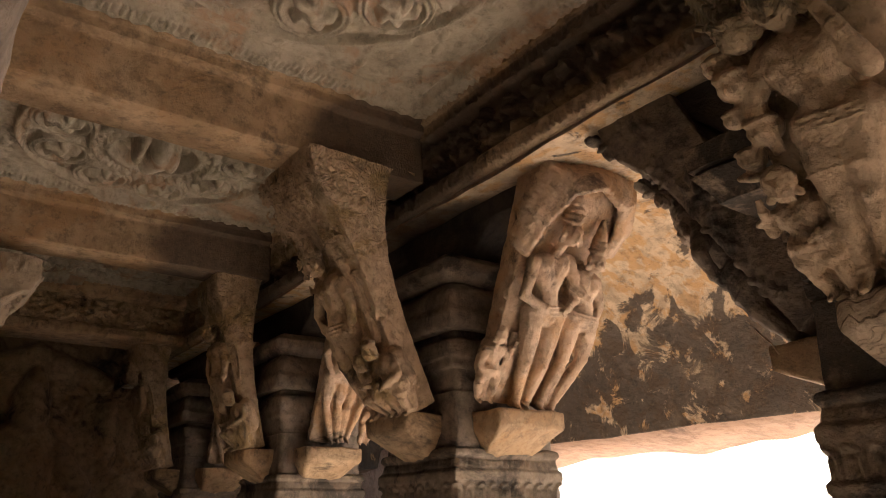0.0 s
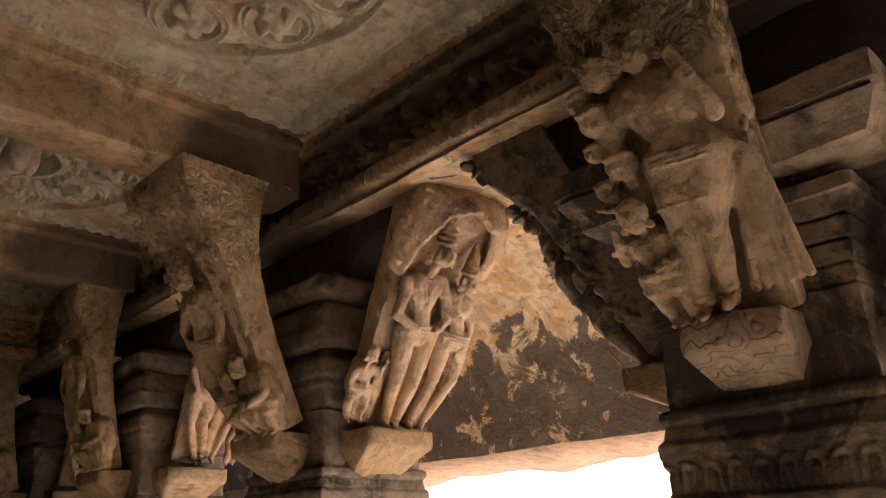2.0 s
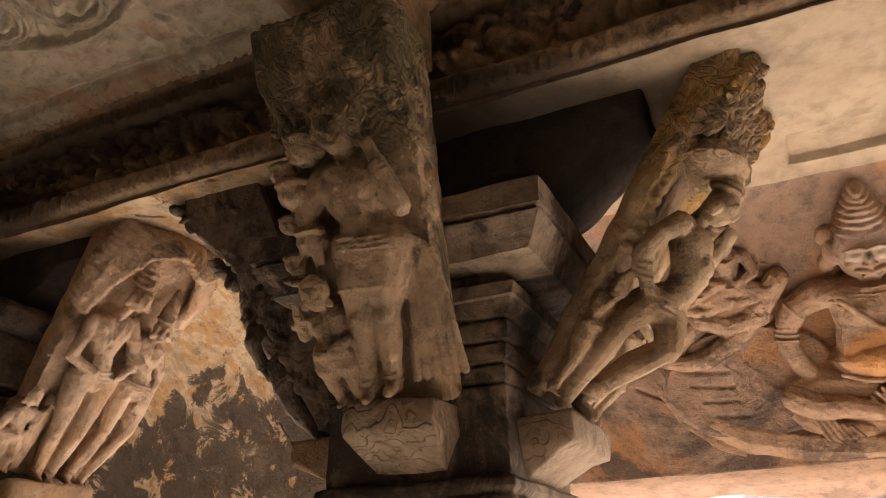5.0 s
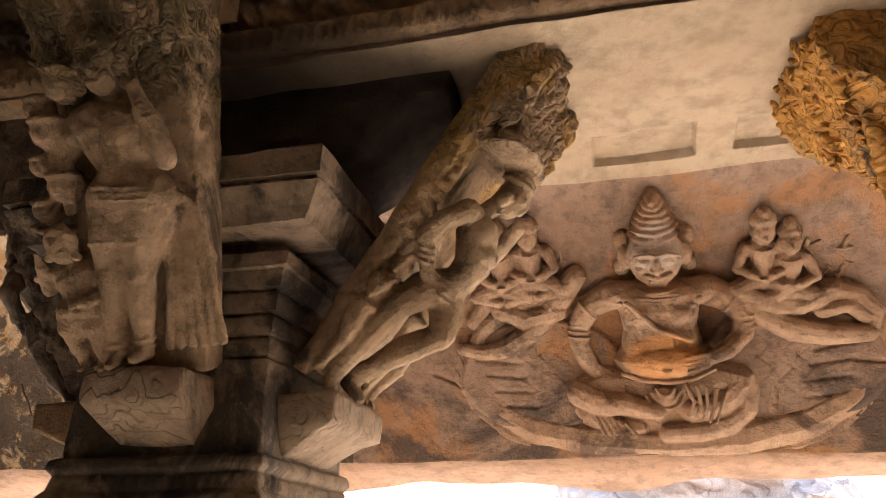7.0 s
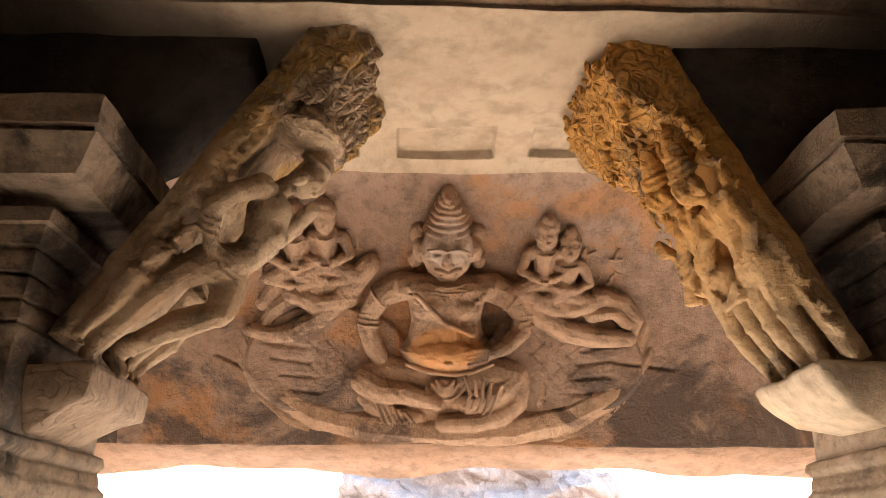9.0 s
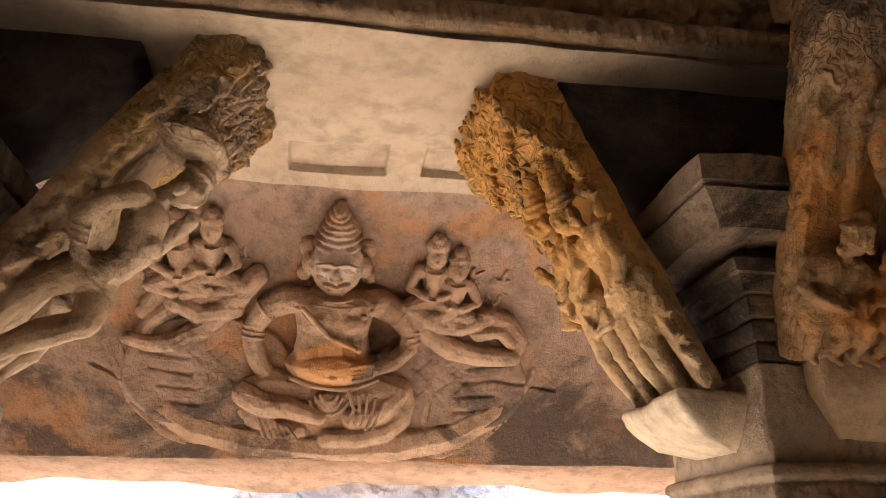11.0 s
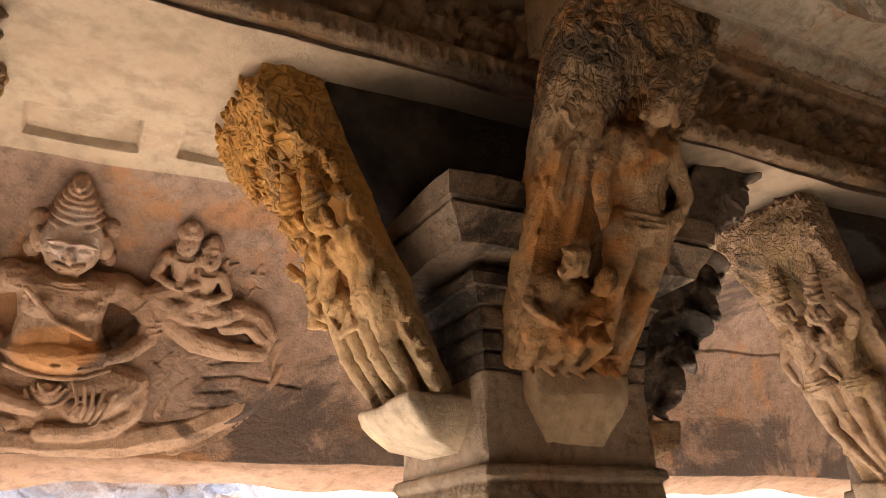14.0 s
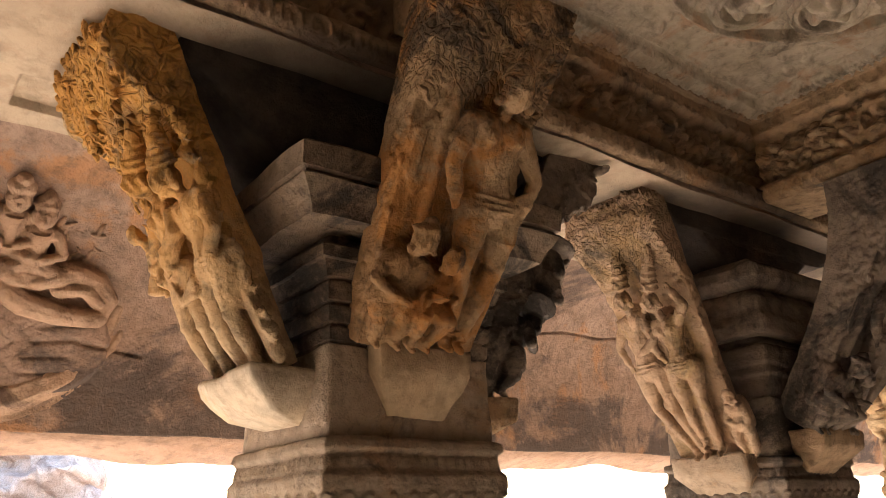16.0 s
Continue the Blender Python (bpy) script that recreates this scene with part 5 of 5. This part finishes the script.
def draped_lady(c, L, w, rnd, face):
    """A lady with one arm raised into the tree, attendants stacked at her side and long folds of cloth."""
    c.person(0.100, 0.03, (0.03, 0.97, 0.07), None, ((-0.07, 0.83), (0.135, 0.80)), ((0.0, 0.57), (0.12, 0.56)), ((-0.02, 0.34), (0.075, 0.34)), ((-0.06, 0.08), (0.03, 0.09)),
             ((1, (0.205, 0.68), (0.16, 0.86, 0.11)), (0, (-0.15, 0.72), (-0.13, 0.60, 0.10))), True, girth=1.1)
    for k in range(6):                                  # long folds beside the legs
        c.chain((0.16 + 0.018 * k, 0.62 - 0.02 * k, 0.05 - 0.006 * k, 0.013), (0.155 + 0.022 * k, 0.34, 0.045 - 0.008 * k, 0.015), (0.11 + 0.032 * k, 0.10, 0.035 - 0.008 * k, 0.016))
    c.person(0.062, 0.05, (-0.15, 0.445, 0.13), None, ((-0.215, 0.36), (-0.095, 0.36)), ((-0.19, 0.23), (-0.11, 0.23)), ((-0.19, 0.15), (-0.10, 0.15)), ((-0.17, 0.06), (-0.10, 0.06)),
             ((0, (-0.26, 0.31), (-0.24, 0.40, 0.13)), (1, (-0.06, 0.29), (-0.11, 0.27, 0.14))), girth=1.2)
    for u, v, r in ((-0.15, 0.63, 0.062), (-0.18, 0.80, 0.066), (-0.11, 0.94, 0.068), (-0.22, 0.70, 0.045), (-0.23, 0.56, 0.05), (-0.21, 0.88, 0.05), (-0.06, 0.78, 0.045)):
        c.egg((u, v, 0.07), (r, r * 0.9, r))
        c.egg((u, v + 0.55 * r, 0.07 + 0.2 * r), (0.95 * r, 0.35 * r, 0.95 * r))
        c.egg((u - 0.1 * r, v - 0.1 * r, 0.07 + 0.95 * r), (0.18 * r, 0.34 * r, 0.2 * r))
    c.egg((-0.24, 0.36, 0.05), (0.08, 0.022, 0.08), 0.3)
    c.egg((-0.25, 0.50, 0.04), (0.07, 0.022, 0.07), -0.2)
    for k in range(15):                                 # hanging shoots of the tree
        u = -0.21 + 0.034 * k
        c.chain((u, 0.99 * L, 0.05, 0.022), (u + 0.02 * math.sin(k), 1.18, 0.075, 0.024), (u * 0.8 + 0.03, 1.03 - 0.04 * math.cos(k * 1.3), 0.06, 0.015))
    c.egg((0.02, 1.22, 0.02), (0.25, 0.17, 0.055))
    c.leaves((-w, w, 1.0, 0.99 * L), 90, 0.036, rnd, lambda u, v: 0.06)


def dancer(c, L, w, rnd, face):
    """A dancer cut almost free of the strut, one leg thrust forward, under a parasol of foliage."""
    c.chain((-0.08, 0.06, 0.08, 0.030), (-0.09, 0.14, 0.115, 0.034), (-0.10, 0.27, 0.19, 0.050), (-0.10, 0.38, 0.275, 0.046))
    c.chain((-0.08, 0.06, 0.08, 0.03), (-0.08, 0.035, 0.15, 0.022))
    c.chain((-0.10, 0.38, 0.275, 0.050), (-0.09, 0.45, 0.24, 0.062), (-0.09, 0.52, 0.185, 0.072))
    c.chain((-0.19, 0.03, 0.06, 0.030), (-0.21, 0.22, 0.09, 0.046), (-0.21, 0.36, 0.11, 0.048), (-0.15, 0.48, 0.14, 0.070))
    c.chain((-0.12, 0.50, 0.17, 0.078), (-0.10, 0.58, 0.21, 0.060), (-0.10, 0.66, 0.215, 0.066), (-0.11, 0.76, 0.165, 0.078))
    c.chain((-0.19, 0.80, 0.12, 0.044), (-0.03, 0.82, 0.11, 0.044))
    for k in range(4):
        c.egg((-0.11, 0.49 + 0.022 * k, 0.17), (0.095 - 0.004 * k, 0.009, 0.092), 0.1)
        c.egg((-0.10, 0.10 + 0.016 * k, 0.10 + 0.008 * k), (0.044, 0.007, 0.044))
    for u, v, n, r in ((-0.12, 0.70, 0.24, 0.042), (-0.05, 0.71, 0.23, 0.042)):
        c.egg((u, v, n), (r, r, r))
    c.chain((-0.19, 0.80, 0.12, 0.042), (-0.255, 0.70, 0.085, 0.038), (-0.26, 0.62, 0.075, 0.034), (-0.21, 0.53, 0.13, 0.028), (-0.15, 0.50, 0.19, 0.026))
    c.chain((-0.02, 0.82, 0.11, 0.042), (0.06, 0.76, 0.20, 0.036), (0.0, 0.88, 0.24, 0.030))
    for f in range(3):
        c.egg((-0.25 + 0.006 * f, 0.60 - 0.02 * f, 0.08 + 0.008 * f), (0.045, 0.009, 0.045), 0.5)
    c.chain((-0.11, 0.82, 0.13, 0.035), (-0.10, 0.90, 0.16, 0.036))
    c.egg((-0.10, 0.94, 0.19), (0.060, 0.080, 0.068))
    c.egg((-0.10, 0.93, 0.255), (0.012, 0.026, 0.016))
    c.egg((-0.10, 0.905, 0.25), (0.026, 0.010, 0.010))
    for e in (-1, 1):
        c.egg((-0.10 + e * 0.025, 0.952, 0.245), (0.018, 0.010, 0.012))
        c.egg((-0.10 + e * 0.066, 0.91, 0.19), (0.024, 0.036, 0.024))
    for k in range(5):
        r = 0.072 - 0.011 * k
        c.egg((-0.10, 1.0 + 0.026 * k, 0.18), (r, 0.018, r))
    # cloth flying behind the bent leg
    for k in range(7):
        c.chain((-0.20 + 0.03 * k, 0.44, 0.08, 0.014), (-0.22 + 0.035 * k, 0.28, 0.07, 0.016), (-0.23 + 0.03 * k, 0.10 + 0.02 * (k % 2), 0.03, 0.014))
    # companions: one at her side, one behind, and a curl-haired face on the near edge
    c.person(0.05, 0.02, (-0.235, 0.49, 0.05), None, ((-0.275, 0.41), (-0.20, 0.41)), ((-0.26, 0.30), (-0.21, 0.30)), ((-0.27, 0.18), (-0.21, 0.18)), ((-0.26, 0.05), (-0.21, 0.05)), ((0, (-0.30, 0.36), (-0.27, 0.42, 0.07)),), girth=1.1)
    c.person(0.062, 0.04, (0.16, 0.66, 0.12), (0.17, 0.80, 0.10), ((0.09, 0.56), (0.24, 0.56)), ((0.11, 0.36), (0.21, 0.36)), ((0.10, 0.20), (0.22, 0.20)), ((0.12, 0.04), (0.20, 0.04)), ((0, (0.06, 0.47), (0.12, 0.42, 0.12)), (1, (0.28, 0.47), (0.24, 0.38))))
    for k in range(7):
        c.egg((-0.25, 0.30 + 0.055 * k, -0.01), (0.03, 0.032, 0.03), 0.5 * k)
        c.egg((-0.255, 0.62 + 0.05 * k, 0.015), (0.028, 0.03, 0.03), 0.5 * k)
    # parasol of the tree and waves of leaves above it
    c.egg((-0.09, 1.07, 0.10), (0.23, 0.055, 0.13), 0.1, -0.35)
    c.egg((-0.09, 1.11, 0.08), (0.20, 0.05, 0.10), 0.1, -0.35)
    for row in range(4):
        v = 1.16 + 0.085 * row
        for k in range(11):
            u = -0.29 + 0.056 * k + 0.02 * (row % 2)
            c.egg((u, v + 0.02 * math.sin(k * 1.9), 0.07 + 0.015 * math.sin(k)), (0.022, 0.062, 0.05), 0.35 * math.sin(k * 1.1 + row), 0.3)
    c.strands([(-0.26, 0.90, 0.03), (-0.30, 1.2, 0.04), (-0.31, 1.42, 0.02)], [(-0.28, 0.96, -0.05), (-0.31, 1.26, -0.08), (-0.32, 1.46, -0.1)], 18, 0.016)
    c.egg((-0.02, 1.30, 0.0), (0.30, 0.20, 0.075))
    c.leaves((-w, w, 1.1, 0.99 * L), 90, 0.040, rnd, lambda u, v: 0.07)


def put_brackets():
    a, b, c, d, e = (PILLARS[k] for k in "abcde")
    bracket(a, ROW, EAST, COUPLE, hooded_couple, 1, tip=1.18, crown=0.08, label="worn sandstone couple under a hood-like carved canopy on a bracket")
    bracket(a, ROW, IN, WORN, mirrored(tree_lady), 2, tip=1.30, z0=2.2, z1=3.63, foot=0.52, w0=0.20, w1=0.30, skew=(0.0, 0.06), thick=(0.16, 0.80), flare=4.0, crown=0.06, label="brown weathered bracket figure under carved foliage")
    # Dark stone colour makes this group a silhouette.
    bracket(b, ROW, WEST, DARK, crowd, 3, tip=1.24, thick=(0.16, 0.34), w0=0.27, crown=0.08, label="dark silhouetted bracket figures beneath the beam")
    bracket(b, ROW, IN, MOSSY, draped_lady, 4, tip=1.10, w0=0.205, w1=0.27, skew=(0.0, 0.04), thick=(0.12, 0.25), crown=0.04, label="worn brown bracket of a draped lady with small attendant")
    bracket(b, ROW, EAST, LICHEN, dancer, 5, foot=0.44, z0=2.28, tip=1.30, thick=(0.06, 0.11), crown=0.05, label="deeply carved dancing bracket figure with lichen")
    bracket(c, ROW, WEST, OCHRE, leafy_couple, 6, w0=0.21, w1=0.33, skew=(0.02, -0.05), thick=(0.06, 0.12), crown=0.15, label="ochre lichen covered couple under foliage on bracket")
    bracket(c, ROW, IN, UMBER, tree_lady, 7, tip=1.12, foot=0.40, z0=2.32, w0=0.23, w1=0.28, skew=(-0.05, -0.06), thick=(0.12, 0.25), crown=0.04, label="standing lady bracket figure with a capped dwarf and child")
    # Its backlit look is likewise put into the stone colour.
    bracket(c, ROW, EAST, DARK, crowd, 8, label="dark carved bracket figures seen against the light")
    bracket(d, ROW, WEST, WORN, crowned_couple, 9, foot=0.44, z0=2.02, w0=0.23, w1=0.30, skew=(0.02, 0.01), thick=(0.06, 0.12), crown=0.13, label="sharply carved crowned couple on a brown bracket")
    bracket(d, ROW, IN, DARK, tree_lady, 10, tip=1.40, z0=2.14, w0=0.22, w1=0.30, thick=(0.2, 0.75), flare=4.0, crown=0.06, label="dark bracket figure in carved foliage")
    bracket(e, ROW, WEST, OCHRE, crowd, 12, label="orange weathered bracket figure group")
    for i, k in enumerate(("far", "west")):
        x = PILLARS[k]
        bracket(x, ROW, IN, WORN, mirrored(tree_lady), 20 + i, tip=0.92, z1=3.63, z0=2.2, foot=0.52, w0=0.17, w1=0.24, thick=(0.12, 0.42), flare=3.0, crown=0.05, label="brown weathered bracket figure on dark pillar", grain=0.0095)
        bracket(x, ROW, EAST, COUPLE, crowned_couple, 30 + i, w0=0.16, w1=0.24, thick=(0.06, 0.14), crown=0.06, label="rust-coloured standing couple on a bracket", grain=0.0085)
    for i, x in enumerate(xs[:2]):
        bracket(x, INNER, OUT, TAN, tree_lady, 40 + i, tip=1.2, thick=(0.2, 0.35), label="tan bracket figure of the dark inner row", grain=0.010)


put_brackets()


# ---------------------------------------------------------------- end wall with its great relief
def end_wall():
    ny, nz = 190, 240
    Yg, Zg = np.meshgrid(np.linspace(-0.35, 3.9, ny), np.linspace(0, 4.8, nz))
    H = np.zeros(Yg.shape)
    G = np.full(Yg.shape, -9.0)
    cy = 2.0
    limb(G, Yg, Zg, [(cy, 1.6, 0.42), (cy, 2.3, 0.36), (cy, 2.55, 0.42)], 0.30)
    oval(G, Yg, Zg, cy, 3.0, 0.24, 0.30, 0.36)
    limb(G, Yg, Zg, [(cy, 3.2, 0.25), (cy, 3.5, 0.14)], 0.30)
    for s in (-1, 1):
        limb(G, Yg, Zg, [(cy + s * 0.40, 2.55, 0.15), (cy + s * 0.72, 2.1, 0.13), (cy + s * 0.5, 1.7, 0.12)], 0.24)
        limb(G, Yg, Zg, [(cy + s * 0.35, 1.45, 0.25), (cy + s * 0.8, 1.25, 0.2), (cy, 1.1, 0.16)], 0.30)
        limb(G, Yg, Zg, [(cy + s * 0.9, 3.1, 0.16), (cy + s * 0.95, 2.6, 0.14)], 0.18)
    limb(G, Yg, Zg, [(cy - 0.8, 3.45, 0.16), (cy, 3.72, 0.2), (cy + 0.8, 3.45, 0.16)], 0.22)
    rnd = random.Random(77)
    Lf = np.zeros(H.shape)
    foliage(Lf, Yg, Zg, (0.2, 3.7, 0.8, 3.9), 160, 0.16, 0.06, rnd)
    H = np.maximum(Lf, G)
    P = np.stack([END_W + H, Yg, Zg], -1)
    P = wobble(P, 0.02, 3.0, 1.0)
    q = np.array([(END_W - 0.6, -0.35, 0), (END_W - 0.6, 3.9, 0), (END_W - 0.6, 3.9, 4.8), (END_W - 0.6, -0.35, 4.8)])
    n = ny * nz
    F = grid_faces(ny, nz) + [(n + 3, n + 2, n + 1, n)]
    F += [tuple(range(ny))[::-1] + (n, n + 1), tuple((nz - 1) * ny + i for i in range(ny)) + (n + 2, n + 3),
          tuple(j * ny for j in range(nz)) + (n + 3, n), tuple(j * ny + ny - 1 for j in range(nz))[::-1] + (n + 1, n + 2)]
    ob = mesh_object("wall_west_porch", np.vstack([P.reshape(-1, 3), q]), F, BROWN)
    return tagged(ob, "dark end wall with a great seated figure in relief", "wall", "", "structure")


end_wall()


# ---------------------------------------------------------------- outside
def ground():
    g = np.concatenate([[-900, -300, -100, -40], np.linspace(-20, 20, 41), [40, 100, 300, 900]])
    X, Y = np.meshgrid(g, g)
    P = wobble(np.stack([X, Y, np.full(X.shape, -0.55)], -1), 0.03, 1.3, 0.5)
    ob = mesh_object("ground", P.reshape(-1, 3), grid_faces(len(g), len(g)), EARTH)
    return tagged(ob, "sunlit sandstone ground before the cave", "ground", "", "structure")


ground()


def far_cliff():
    nx, nz = 220, 70
    X, F_ = np.meshgrid(np.linspace(-9, 19, nx), np.linspace(0, 1, nz))
    top = 8.2 + 1.4 * np.sin(X * 0.16 + 0.5) + 0.8 * np.sin(X * 0.5) + 0.35 * np.sin(X * 1.7) - 7 * np.clip((-X - 3) / 6, 0, 1) - 7 * np.clip((X - 13) / 6, 0, 1)
    Z = -0.6 + F_ * (top + 0.6)
    Y = 52 + 6 * F_ + 0.9 * np.sin(Z * 2.1 + np.sin(X * 0.3) * 2) + 0.7 * np.sin(X * 0.9 + Z)
    P = wobble(np.stack([X, Y, Z], -1), 0.5, 0.9, 3.0)
    ob = mesh_object("backdrop_cliff", P.reshape(-1, 3), grid_faces(nx, nz), CLIFF)
    return tagged(ob, "pale sunlit rock hill across the valley", "cliff", "", "structure")


far_cliff()


def rock_flank():
    """The hill's side that closes the porch on the west, outside the eave."""
    nx, nz = 90, 60
    T, F_ = np.meshgrid(np.linspace(0, 1, nx), np.linspace(0, 1, nz))
    Z = -0.6 + F_ * 3.0
    X = -16 + T * (12.1 - 0.35 * F_ * 2.0 + 0.25 * np.sin(F_ * 19) + 0.15 * np.sin(F_ * 41))
    Y = 5.02 + 0.15 * np.clip((T - 0.95) / 0.05, 0, 1) ** 2 + 0.06 * np.sin(X * 3 + Z * 2)
    P = wobble(np.stack([X, Y, Z], -1), 0.05, 2.0, 6.0)
    back = np.stack([P[:, -1] + (-3.5, 0.9, 0), P[:, 0] + (0, 2.0, 0)], 1)
    P = np.concatenate([P, back], 1)
    n = nx + 2
    F = grid_faces(n, nz, True) + [tuple(range(n))[::-1], tuple(range((nz - 1) * n, nz * n))]
    ob = mesh_object("rock_flank", P.reshape(-1, 3), F, CLIFF)
    return tagged(ob, "rough rock flank of the hill beside the porch", "rock", "", "structure")


rock_flank()


def twig():
    """A dry twig caught at the foot of a bracket."""
    c = Carving()
    c.chain((-0.56, 3.12, 2.26, 0.004), (-0.53, 3.10, 2.23, 0.004), (-0.49, 3.09, 2.19, 0.003), (-0.47, 3.09, 2.15, 0.003))
    ob = mesh_object("twig", c.verts, c.faces, COUPLE, origin=(-0.47, 3.09, 2.15))
    return tagged(ob, "thin pale dry twig hanging at the pillar", "twig", "", "thing")


twig()
